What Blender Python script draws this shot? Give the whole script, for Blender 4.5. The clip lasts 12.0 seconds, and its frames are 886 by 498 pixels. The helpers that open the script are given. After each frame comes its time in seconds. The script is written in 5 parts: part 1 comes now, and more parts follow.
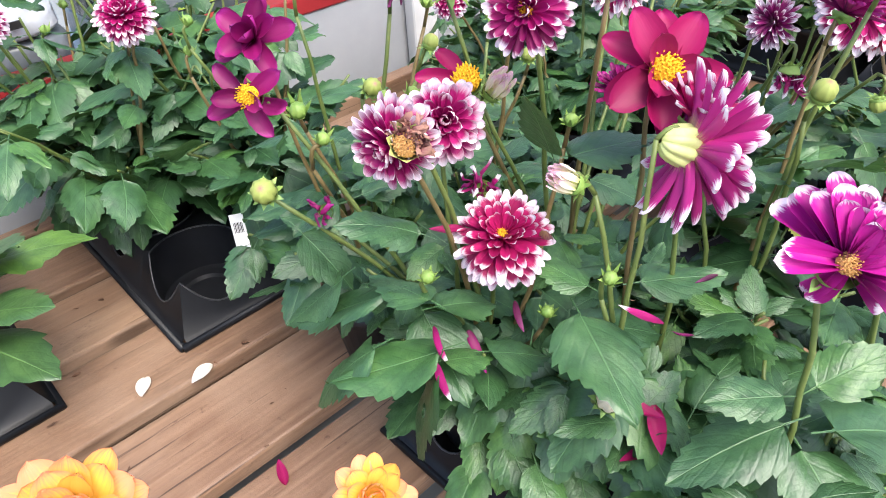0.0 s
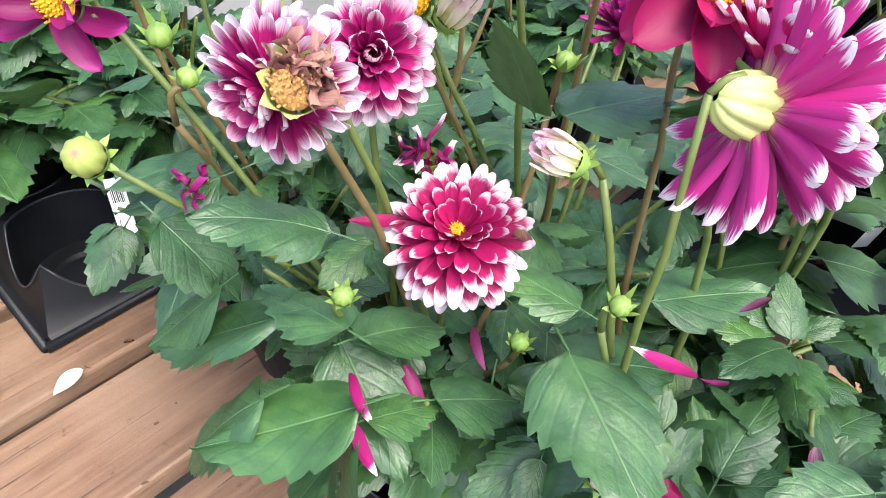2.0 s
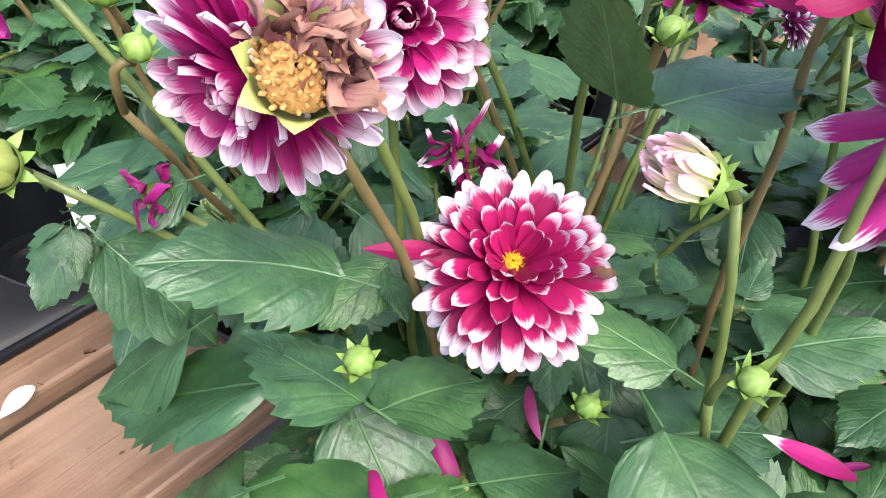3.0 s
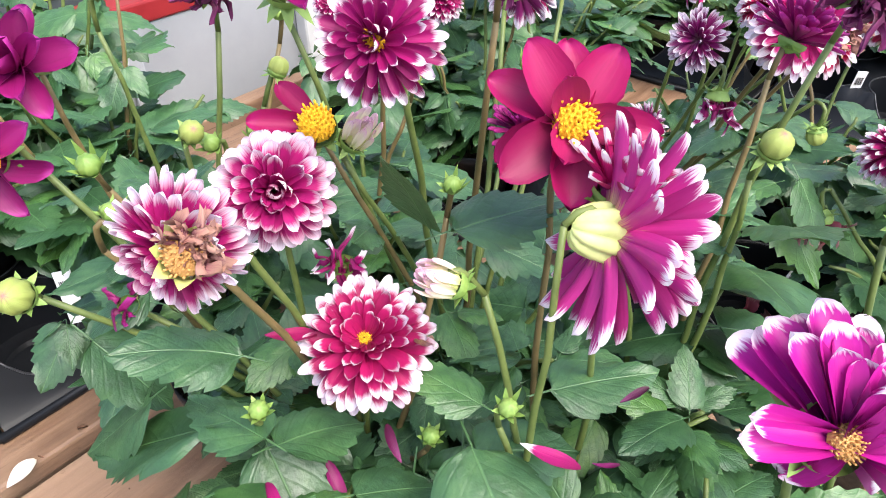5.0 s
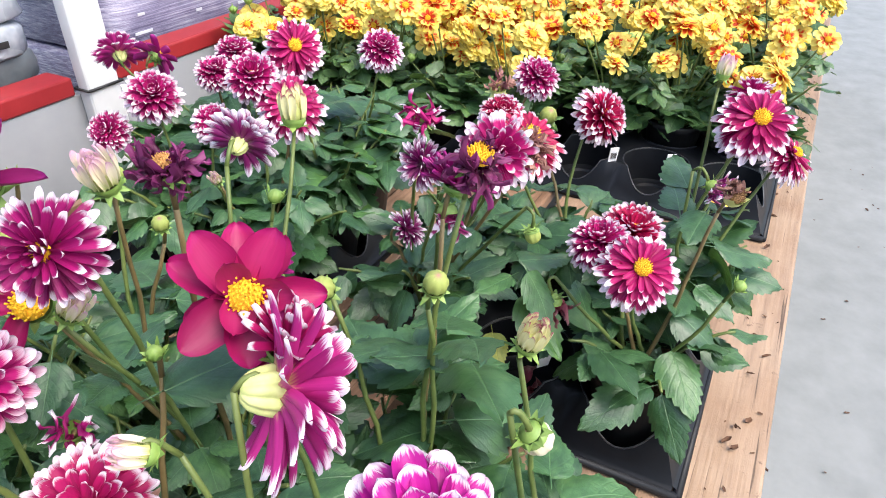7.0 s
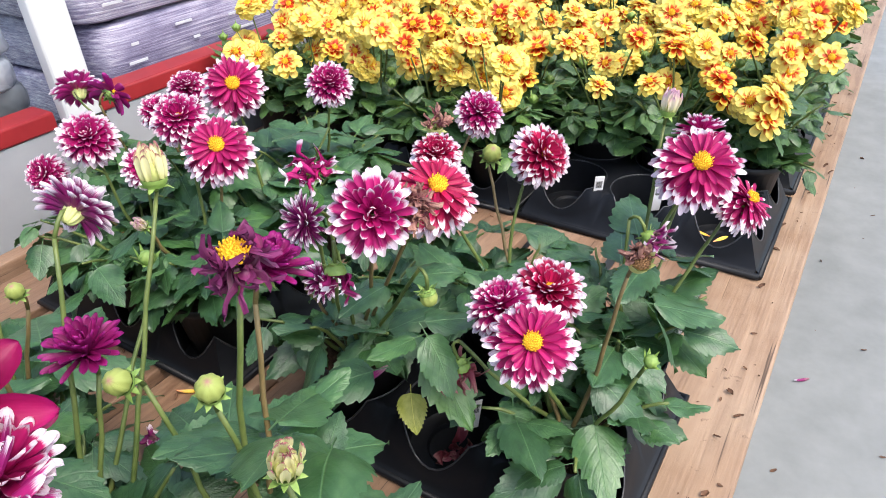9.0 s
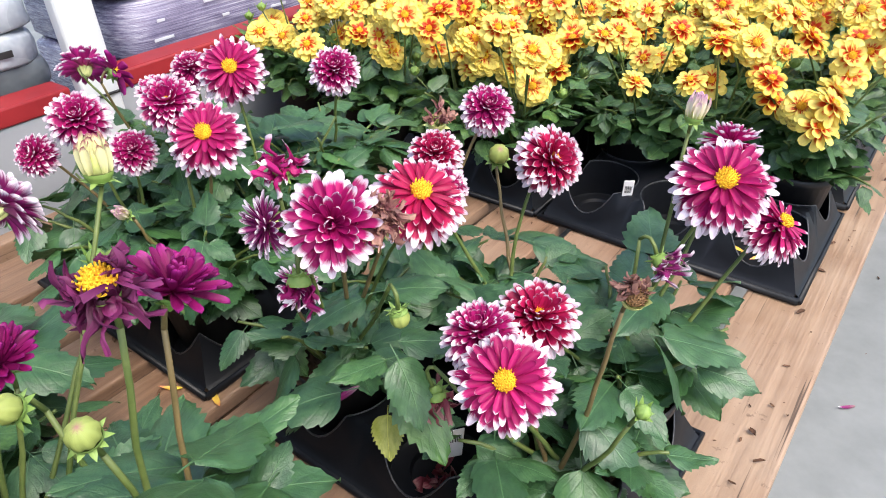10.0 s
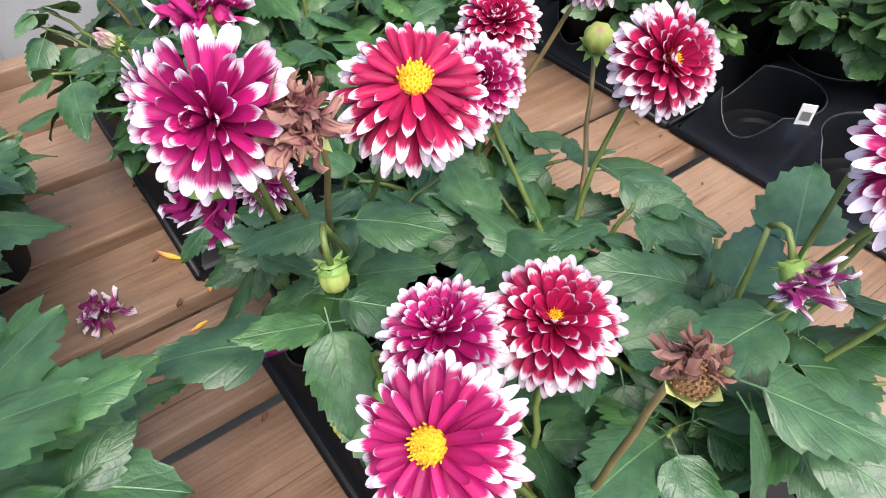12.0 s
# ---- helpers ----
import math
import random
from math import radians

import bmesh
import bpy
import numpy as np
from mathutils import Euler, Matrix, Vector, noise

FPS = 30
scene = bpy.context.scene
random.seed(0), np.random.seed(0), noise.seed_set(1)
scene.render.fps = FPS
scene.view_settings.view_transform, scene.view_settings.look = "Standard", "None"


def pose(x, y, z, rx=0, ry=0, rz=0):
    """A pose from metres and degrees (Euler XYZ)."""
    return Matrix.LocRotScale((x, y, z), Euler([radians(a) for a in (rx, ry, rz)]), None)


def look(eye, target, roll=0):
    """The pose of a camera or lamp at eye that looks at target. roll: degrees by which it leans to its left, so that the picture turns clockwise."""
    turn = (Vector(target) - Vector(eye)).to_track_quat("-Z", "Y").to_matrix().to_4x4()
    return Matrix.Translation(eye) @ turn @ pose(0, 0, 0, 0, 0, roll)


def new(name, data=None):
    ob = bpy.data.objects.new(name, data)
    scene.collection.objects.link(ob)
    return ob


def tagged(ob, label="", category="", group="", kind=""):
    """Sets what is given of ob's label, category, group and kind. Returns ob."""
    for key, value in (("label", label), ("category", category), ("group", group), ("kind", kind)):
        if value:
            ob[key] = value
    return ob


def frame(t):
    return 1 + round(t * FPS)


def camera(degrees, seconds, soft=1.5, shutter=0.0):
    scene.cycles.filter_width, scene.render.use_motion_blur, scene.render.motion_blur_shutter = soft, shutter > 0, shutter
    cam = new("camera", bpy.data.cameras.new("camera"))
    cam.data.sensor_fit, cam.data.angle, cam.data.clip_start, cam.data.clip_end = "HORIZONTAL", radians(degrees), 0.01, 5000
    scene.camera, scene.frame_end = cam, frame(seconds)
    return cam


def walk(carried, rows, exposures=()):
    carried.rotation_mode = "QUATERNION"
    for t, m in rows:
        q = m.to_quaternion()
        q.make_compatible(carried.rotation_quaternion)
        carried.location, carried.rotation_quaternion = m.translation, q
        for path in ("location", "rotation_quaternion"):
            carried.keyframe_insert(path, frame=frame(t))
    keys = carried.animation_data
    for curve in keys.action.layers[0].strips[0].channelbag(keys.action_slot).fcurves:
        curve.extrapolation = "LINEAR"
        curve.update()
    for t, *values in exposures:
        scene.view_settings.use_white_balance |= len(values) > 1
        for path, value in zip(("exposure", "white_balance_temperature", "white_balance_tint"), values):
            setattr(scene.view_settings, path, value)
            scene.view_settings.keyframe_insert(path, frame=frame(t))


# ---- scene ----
cam = camera(66.6, 12.0, soft=1.0)
PATH = [
    (0, (0.035, 0.123, 0.602), (1.076, 1.318, -0.618), -4.2),
    (0.5, (0.067, 0.13, 0.597), (1.14, 1.288, -0.631), -4.0),
    (1, (0.093, 0.138, 0.585), (1.172, 1.244, -0.685), -4.4),
    (1.5, (0.106, 0.161, 0.557), (1.18, 1.244, -0.737), -2.3),
    (2, (0.137, 0.221, 0.52), (1.228, 1.255, -0.8), 0.4),
    (2.5, (0.165, 0.267, 0.498), (1.251, 1.261, -0.856), 1.6),
    (3, (0.181, 0.296, 0.48), (1.261, 1.249, -0.908), 2.0),
    (3.5, (0.186, 0.29, 0.488), (1.294, 1.215, -0.897), 1.7),
    (3.7, (0.187, 0.278, 0.503), (1.318, 1.221, -0.851), 1.3),
    (5.3, (0.153, 0.177, 0.578), (1.351, 1.208, -0.648), -1.1),
    (5.5, (0.147, 0.167, 0.582), (1.361, 1.203, -0.623), -1.2),
    (6, (0.14, 0.142, 0.6), (1.404, 1.173, -0.556), -1.1),
    (6.5, (0.167, 0.119, 0.626), (1.52, 1.047, -0.518), -0.5),
    (7, (0.206, 0.102, 0.645), (1.691, 0.863, -0.458), 0.6),
    (7.2, (0.224, 0.097, 0.647), (1.751, 0.787, -0.445), 1.1),
    (8.8, (0.327, 0.003, 0.659), (1.724, 0.93, -0.43), -2.9),
    (9, (0.352, -0.003, 0.658), (1.75, 0.924, -0.431), -2.8),
    (9.5, (0.395, -0.018, 0.65), (1.751, 0.958, -0.45), -2.6),
    (10, (0.445, -0.012, 0.639), (1.743, 1.019, -0.48), -2.4),
    (10.5, (0.496, 0.015, 0.628), (1.716, 1.073, -0.552), -2.7),
    (11, (0.549, 0.04, 0.61), (1.677, 1.136, -0.625), -3.0),
    (11.5, (0.606, 0.051, 0.578), (1.601, 1.168, -0.749), -2.6),
    (12, (0.665, 0.052, 0.545), (1.475, 1.21, -0.869), -1.4),
]
walk(cam, [(t, look(eye, target, roll)) for t, eye, target, roll in PATH],
     exposures=((0.0, 1.66), (1.0, 1.82), (2.0, 1.84), (3.0, 1.79), (6.0, 1.67), (7.0, 1.52), (8.0, 1.42), (9.5, 1.34), (12.0, 1.42)))

# ---------------------------------------------------------------- light
world = bpy.data.worlds.new("sky")
scene.world = world
world.use_nodes = True
wn = world.node_tree
sky = wn.nodes.new("ShaderNodeTexSky")
sky.sky_type = "NISHITA"
sky.sun_disc = False
sky.sun_elevation, sky.sun_rotation = radians(57), radians(189)
sky.air_density, sky.dust_density = 1.0, 3.0
wn.links.new(sky.outputs["Color"], wn.nodes["Background"].inputs["Color"])
wn.nodes["Background"].inputs["Strength"].default_value = 0.15
sun = new("sun", bpy.data.lights.new("sun", "SUN"))
sun.data.energy, sun.data.angle, sun.data.color = 1.4, radians(40), (1.0, 0.97, 0.92)
sun.matrix_world = look((0.08, -1.74, 3.2), (0.4, 0.3, 0))


# ---------------------------------------------------------------- material helpers
def mat(name, rough=0.6, metal=0.0, spec=0.5):
    m = bpy.data.materials.new(name)
    m.use_nodes = True
    b = m.node_tree.nodes["Principled BSDF"]
    b.inputs["Roughness"].default_value = rough
    b.inputs["Metallic"].default_value = metal
    b.inputs["Specular IOR Level"].default_value = spec
    return m, m.node_tree, b


def nd(tree, kind, **kw):
    n = tree.nodes.new(kind)
    for k, v in kw.items():
        n.inputs[k].default_value = v
    return n


def ramp(tree, fac, stops, mode="LINEAR"):
    r = tree.nodes.new("ShaderNodeValToRGB")
    r.color_ramp.interpolation = mode
    e = r.color_ramp.elements
    while len(e) < len(stops):
        e.new(0.5)
    for k, (p, c) in enumerate(stops):
        e[k].position = p
        e[k].color = (*c, 1) if len(c) == 3 else c
    tree.links.new(fac, r.inputs["Fac"])
    return r.outputs["Color"]


def mixc(tree, fac, a, b, blend="MIX"):
    m = tree.nodes.new("ShaderNodeMix")
    m.data_type, m.blend_type = "RGBA", blend
    for sock, v in ((m.inputs[0], fac), (m.inputs[6], a), (m.inputs[7], b)):
        if isinstance(v, bpy.types.NodeSocket):
            tree.links.new(v, sock)
        elif isinstance(v, (int, float)):
            sock.default_value = v
        else:
            sock.default_value = (*v, 1)
    return m.outputs[2]


def math_(tree, op, a, b=0.0):
    m = tree.nodes.new("ShaderNodeMath")
    m.operation = op
    for sock, v in zip(m.inputs, (a, b)):
        if isinstance(v, bpy.types.NodeSocket):
            tree.links.new(v, sock)
        else:
            sock.default_value = v
    return m.outputs[0]


def noise_(tree, vec, scale, detail=4.0, rough=0.55):
    n = nd(tree, "ShaderNodeTexNoise", Scale=scale, Detail=detail, Roughness=rough)
    tree.links.new(vec, n.inputs["Vector"])
    return n.outputs["Fac"]


def mapped(tree, vec, scale=(1, 1, 1), loc=(0, 0, 0)):
    m = nd(tree, "ShaderNodeMapping", Scale=scale, Location=loc)
    tree.links.new(vec, m.inputs["Vector"])
    return m.outputs["Vector"]


def bump(tree, b, height, strength, dist=0.001):
    n = nd(tree, "ShaderNodeBump", Strength=strength, Distance=dist)
    tree.links.new(height, n.inputs["Height"])
    tree.links.new(n.outputs["Normal"], b.inputs["Normal"])


def coords(tree):
    return tree.nodes.new("ShaderNodeTexCoord")


def shifted(tree, vec):
    """The vector moved by each object's own random number, so that no two pieces carry the same grain."""
    info = tree.nodes.new("ShaderNodeObjectInfo")
    v = tree.nodes.new("ShaderNodeVectorMath")
    v.operation = "MULTIPLY_ADD"
    v.inputs[0].default_value = (31.0, 17.0, 23.0)
    tree.links.new(info.outputs["Random"], v.inputs[1])
    tree.links.new(vec, v.inputs[2])
    return v.outputs[0], info.outputs["Random"]


def set_col(tree, b, c):
    tree.links.new(c, b.inputs["Base Color"])


# ---------------------------------------------------------------- materials
def wood_material(name, dark, mid, pale, stain):
    m, t, b = mat(name, 0.52, spec=0.5)
    vec, rnd = shifted(t, coords(t).outputs["Object"])
    grain = noise_(t, mapped(t, vec, (3, 42, 42)), 2.0, 6.0, 0.6)
    rings = nd(t, "ShaderNodeTexWave", Scale=9.0, Distortion=7.0, Detail=3.0)
    rings.bands_direction = "Y"
    t.links.new(mapped(t, vec, (0.35, 1.3, 1.3)), rings.inputs["Vector"])
    c = ramp(t, grain, [(0.3, dark), (0.52, mid), (0.75, pale)])
    c = mixc(t, math_(t, "MULTIPLY", rings.outputs["Fac"], 0.45), c, dark)
    blotch = noise_(t, vec, 7.0, 3.0)
    c = mixc(t, ramp(t, blotch, [(0.42, (0, 0, 0)), (0.7, (0.55, 0.55, 0.55))]), c, stain)
    tone = ramp(t, rnd, [(0.0, (0.86, 0.82, 0.8)), (1.0, (1.08, 1.05, 1.03))])
    c = mixc(t, 1.0, c, tone, "MULTIPLY")
    crack = noise_(t, mapped(t, vec, (1.6, 75, 75)), 3.0, 3.0, 0.5)
    c = mixc(t, ramp(t, crack, [(0.29, (0.9, 0.9, 0.9)), (0.34, (0, 0, 0))]), c, tuple(0.4 * v for v in dark))
    knot = nd(t, "ShaderNodeTexVoronoi", Scale=1.0)
    t.links.new(mapped(t, vec, (2.6, 7.5, 7.5)), knot.inputs["Vector"])
    c = mixc(t, ramp(t, knot.outputs["Distance"], [(0.05, (0.85, 0.85, 0.85)), (0.11, (0, 0, 0))]), c, tuple(0.45 * v for v in dark))
    soot = noise_(t, mapped(t, vec, (5, 16, 16)), 1.0, 6.0, 0.72)
    c = mixc(t, ramp(t, soot, [(0.56, (0, 0, 0)), (0.74, (0.5, 0.5, 0.5))]), c, tuple(0.42 * v for v in mid))
    dirt = noise_(t, vec, 55.0, 5.0, 0.7)
    c = mixc(t, ramp(t, dirt, [(0.63, (0, 0, 0)), (0.72, (0.8, 0.8, 0.8))]), c, (0.09, 0.045, 0.025))
    set_col(t, b, c)
    bump(t, b, math_(t, "ADD", math_(t, "ADD", grain, math_(t, "MULTIPLY", crack, 0.8)), math_(t, "MULTIPLY", dirt, 0.4)), 0.6, 0.002)
    return m


def leaf_material(name, dark, mid, light, rough=0.42):
    m, t, b = mat(name, rough, spec=0.7)
    uv = coords(t).outputs["UV"]
    sep = t.nodes.new("ShaderNodeSeparateXYZ")
    t.links.new(uv, sep.inputs[0])
    off = math_(t, "ABSOLUTE", math_(t, "SUBTRACT", sep.outputs["X"], 0.5))
    obj, rnd = shifted(t, coords(t).outputs["Object"])
    comb = t.nodes.new("ShaderNodeVectorMath")
    comb.operation = "MULTIPLY_ADD"
    comb.inputs[0].default_value = (9.0, 5.0, 7.0)
    t.links.new(rnd, comb.inputs[1])
    t.links.new(uv, comb.inputs[2])
    uvw = comb.outputs[0]
    # side veins run forwards from the midrib
    side = math_(t, "FRACT", math_(t, "MULTIPLY", math_(t, "SUBTRACT", sep.outputs["Y"], math_(t, "MULTIPLY", off, 0.75)), 6.0))
    vein = math_(t, "ABSOLUTE", math_(t, "SUBTRACT", side, 0.5))
    vein = ramp(t, vein, [(0.0, (1, 1, 1)), (0.16, (0, 0, 0))])
    rib = ramp(t, off, [(0.0, (1, 1, 1)), (0.006, (1, 1, 1)), (0.018, (0, 0, 0))])
    patch = noise_(t, uvw, 5.0, 1.5)
    fine = noise_(t, uvw, 30.0, 4.0, 0.65)
    pucker = noise_(t, mapped(t, uvw, (1.0, 1.7, 1.0)), 11.0, 2.0)
    c = ramp(t, math_(t, "ADD", math_(t, "MULTIPLY", patch, 0.7), math_(t, "MULTIPLY", fine, 0.3)), [(0.3, dark), (0.5, mid), (0.72, light)])
    tone = ramp(t, rnd, [(0.0, (0.58, 0.66, 0.68)), (0.35, (0.82, 0.86, 0.88)), (0.75, (1.0, 1.0, 0.98)), (0.92, (1.12, 1.12, 0.92)), (1.0, (1.5, 1.4, 0.8))])
    c = mixc(t, 1.0, c, tone, "MULTIPLY")
    c = mixc(t, math_(t, "MULTIPLY", math_(t, "MULTIPLY", vein, pucker), 0.30), c, tuple(0.7 * v for v in dark))
    c = mixc(t, math_(t, "MULTIPLY", rib, 0.55), c, tuple(min(1, 1.35 * v + 0.01) for v in light))
    set_col(t, b, c)
    t.links.new(math_(t, "ADD", math_(t, "MULTIPLY", fine, 0.22), rough - 0.10), b.inputs["Roughness"])
    b.inputs["Subsurface Weight"].default_value = 0.0
    tr = nd(t, "ShaderNodeBsdfTranslucent")
    t.links.new(mixc(t, 0.5, c, (0.16, 0.30, 0.03)), tr.inputs["Color"])
    mx = nd(t, "ShaderNodeMixShader", Fac=0.12)
    t.links.new(b.outputs[0], mx.inputs[1])
    t.links.new(tr.outputs[0], mx.inputs[2])
    t.links.new(mx.outputs[0], t.nodes["Material Output"].inputs["Surface"])
    h = math_(t, "ADD", math_(t, "MULTIPLY", math_(t, "MULTIPLY", vein, pucker), -0.5), math_(t, "MULTIPLY", fine, 0.14))
    h = math_(t, "ADD", math_(t, "ADD", h, math_(t, "MULTIPLY", rib, -0.6)), math_(t, "MULTIPLY", pucker, 0.9))
    bump(t, b, h, 0.5, 0.0012)
    return m


def petal_material(name, base, body, tip, tip_at=0.72, soft=0.10, streak=0.08, edge=0.3, vary=0.10, body_at=0.35):
    """Petals: base colour at the foot, body colour, and a pale tip with a torn, streaky border."""
    m, t, b = mat(name, 0.5, spec=0.35)
    uv = coords(t).outputs["UV"]
    sep = t.nodes.new("ShaderNodeSeparateXYZ")
    t.links.new(uv, sep.inputs[0])
    isl = t.nodes.new("ShaderNodeNewGeometry").outputs["Random Per Island"]
    off = math_(t, "ABSOLUTE", math_(t, "SUBTRACT", sep.outputs["X"], 0.5))
    comb = t.nodes.new("ShaderNodeCombineXYZ")
    t.links.new(math_(t, "MULTIPLY", sep.outputs["X"], 14.0), comb.inputs[0])
    t.links.new(math_(t, "MULTIPLY", sep.outputs["Y"], 1.3), comb.inputs[1])
    t.links.new(math_(t, "MULTIPLY", isl, 50.0), comb.inputs[2])
    st = noise_(t, comb.outputs[0], 1.0, 3.0)
    along = math_(t, "ADD", sep.outputs["Y"], math_(t, "MULTIPLY", math_(t, "SUBTRACT", st, 0.5), streak * 4))
    along = math_(t, "ADD", along, math_(t, "MULTIPLY", math_(t, "SUBTRACT", isl, 0.5), vary))
    along = math_(t, "ADD", along, math_(t, "MULTIPLY", math_(t, "MULTIPLY", off, off), edge))
    c = ramp(t, along, [(0.0, base), (body_at, body), (tip_at - soft, body), (min(1.0, tip_at + soft), tip)])
    tone = ramp(t, isl, [(0.0, (0.72, 0.66, 0.7)), (0.6, (1, 1, 1)), (1.0, (1.2, 1.15, 1.15))])
    c = mixc(t, 1.0, c, tone, "MULTIPLY")
    c = mixc(t, ramp(t, st, [(0.5, (0, 0, 0)), (0.8, (0.25, 0.25, 0.25))]), c, tuple(v * 0.45 for v in body))
    set_col(t, b, c)
    tr = nd(t, "ShaderNodeBsdfTranslucent")
    t.links.new(c, tr.inputs["Color"])
    mx = nd(t, "ShaderNodeMixShader", Fac=0.25)
    t.links.new(b.outputs[0], mx.inputs[1])
    t.links.new(tr.outputs[0], mx.inputs[2])
    t.links.new(mx.outputs[0], t.nodes["Material Output"].inputs["Surface"])
    bump(t, b, st, 0.35, 0.0006)
    return m


def mottled(name, a, bcol, scale, rough=0.7, spec=0.4, bump_s=0.3, dist=0.001, detail=5.0):
    m, t, b = mat(name, rough, spec=spec)
    vec, rnd = shifted(t, coords(t).outputs["Object"])
    n = noise_(t, vec, scale, detail, 0.6)
    big = noise_(t, vec, scale * 0.12, 3.0)
    c = ramp(t, math_(t, "ADD", math_(t, "MULTIPLY", n, 0.6), math_(t, "MULTIPLY", big, 0.4)), [(0.32, a), (0.66, bcol)])
    set_col(t, b, c)
    t.links.new(math_(t, "ADD", math_(t, "MULTIPLY", big, 0.25), rough - 0.12), b.inputs["Roughness"])
    bump(t, b, n, bump_s, dist)
    return m


WOOD = wood_material("deck_wood", (0.152, 0.084, 0.048), (0.236, 0.141, 0.086), (0.300, 0.194, 0.125), (0.345, 0.244, 0.170))
WOOD_PALE = wood_material("deck_wood_pale", (0.185, 0.112, 0.066), (0.28, 0.182, 0.112), (0.35, 0.240, 0.156), (0.38, 0.285, 0.20))
LEAF = leaf_material("dahlia_leaf", (0.023, 0.069, 0.021), (0.042, 0.113, 0.036), (0.078, 0.166, 0.057), 0.43)
LEAF_Y = leaf_material("bright_leaf", (0.034, 0.080, 0.024), (0.060, 0.132, 0.038), (0.105, 0.200, 0.055), 0.42)
STEM = mottled("stem_green", (0.062, 0.098, 0.022), (0.150, 0.185, 0.050), 60, 0.45)
STEM_RED = mottled("stem_reddish", (0.105, 0.085, 0.03), (0.20, 0.135, 0.055), 60, 0.5)
CALYX = mottled("calyx_green", (0.11, 0.21, 0.04), (0.24, 0.34, 0.08), 120, 0.5)
CALYX_PALE = mottled("calyx_pale", (0.42, 0.48, 0.13), (0.68, 0.68, 0.30), 80, 0.5)
DISC = mottled("yellow_disc", (0.75, 0.33, 0.01), (0.95, 0.62, 0.03), 500, 0.75, bump_s=1.0, dist=0.002)
DISC_BROWN = mottled("spent_disc", (0.40, 0.19, 0.05), (0.68, 0.39, 0.14), 400, 0.8, bump_s=1.0, dist=0.002)
WHITE = (0.82, 0.73, 0.79)
P_MAG = petal_material("petal_magenta", (0.34, 0.006, 0.075), (0.43, 0.010, 0.13), WHITE, 0.82, 0.035, 0.05, 0.18, 0.14)
P_PUR = petal_material("petal_purple", (0.28, 0.005, 0.08), (0.43, 0.010, 0.15), WHITE, 0.83, 0.05, 0.06, 0.2, 0.14)
P_LOOSE = petal_material("petal_loose_wine", (0.22, 0.004, 0.07), (0.40, 0.010, 0.15), WHITE, 0.84, 0.11, 0.08, 0.25, 0.12)
P_RED = petal_material("petal_crimson", (0.34, 0.005, 0.045), (0.44, 0.009, 0.082), WHITE, 0.82, 0.035, 0.05, 0.18, 0.14)
P_BALL = petal_material("petal_ball", (0.26, 0.004, 0.05), (0.40, 0.009, 0.11), WHITE, 0.83, 0.05, 0.05, 0.2, 0.14)
P_WINE = petal_material("petal_wine", (0.16, 0.003, 0.05), (0.30, 0.006, 0.12), WHITE, 0.87, 0.05, 0.05, 0.16, 0.14)
P_SINGLE = petal_material("petal_plain_magenta", (0.22, 0.003, 0.045), (0.30, 0.005, 0.080), (0.34, 0.008, 0.11), 0.9, 0.05)
P_VIOLET = petal_material("petal_plain_violet", (0.15, 0.003, 0.06), (0.22, 0.005, 0.10), (0.33, 0.02, 0.20), 0.9, 0.08)
P_BIG = petal_material("petal_broad_violet", (0.27, 0.005, 0.13), (0.42, 0.011, 0.24), WHITE, 0.91, 0.035, 0.06, 0.06, 0.10)
P_STRIPE = petal_material("petal_striped", (0.46, 0.28, 0.28), (0.24, 0.014, 0.13), WHITE, 0.84, 0.09, 0.17)
P_BACK = petal_material("petal_back", (0.72, 0.70, 0.16), (0.44, 0.022, 0.20), WHITE, 0.93, 0.05, 0.11, 0.3, 0.1, 0.34)
P_DRY = petal_material("petal_withered", (0.40, 0.24, 0.11), (0.24, 0.075, 0.095), (0.42, 0.23, 0.17), 0.7, 0.25, 0.25)
P_BROWN = petal_material("petal_dead_brown", (0.20, 0.11, 0.06), (0.13, 0.050, 0.042), (0.26, 0.13, 0.10), 0.7, 0.25, 0.25)
DISC_DEAD = mottled("dead_disc", (0.10, 0.045, 0.02), (0.34, 0.19, 0.08), 400, 0.85, bump_s=1.0, dist=0.002)
P_RUST = petal_material("petal_rusty", (0.20, 0.03, 0.04), (0.24, 0.045, 0.065), (0.42, 0.21, 0.19), 0.85, 0.2, 0.25)
P_DARK = petal_material("petal_dark_withered", (0.06, 0.006, 0.025), (0.10, 0.008, 0.05), (0.20, 0.03, 0.12), 0.7, 0.2, 0.2)
P_PALE = petal_material("petal_bud_pale", (0.52, 0.60, 0.16), (0.78, 0.70, 0.52), (0.72, 0.42, 0.55), 0.88, 0.22, 0.2)
P_YEL = petal_material("petal_yellow_orange", (0.55, 0.025, 0.005), (0.74, 0.07, 0.006), (0.90, 0.76, 0.17), 0.60, 0.10, 0.12, 1.7)
P_FIRE = petal_material("petal_red_yellow", (0.46, 0.018, 0.004), (0.68, 0.05, 0.005), (0.94, 0.72, 0.11), 0.74, 0.10, 0.14, 1.5)
P_SPENT = petal_material("petal_spent_pale", (0.55, 0.58, 0.20), (0.76, 0.72, 0.40), (0.38, 0.12, 0.14), 0.93, 0.06, 0.1)
P_BUD = petal_material("petal_bud_green", (0.16, 0.27, 0.045), (0.36, 0.42, 0.11), (0.42, 0.20, 0.18), 0.90, 0.12, 0.10)
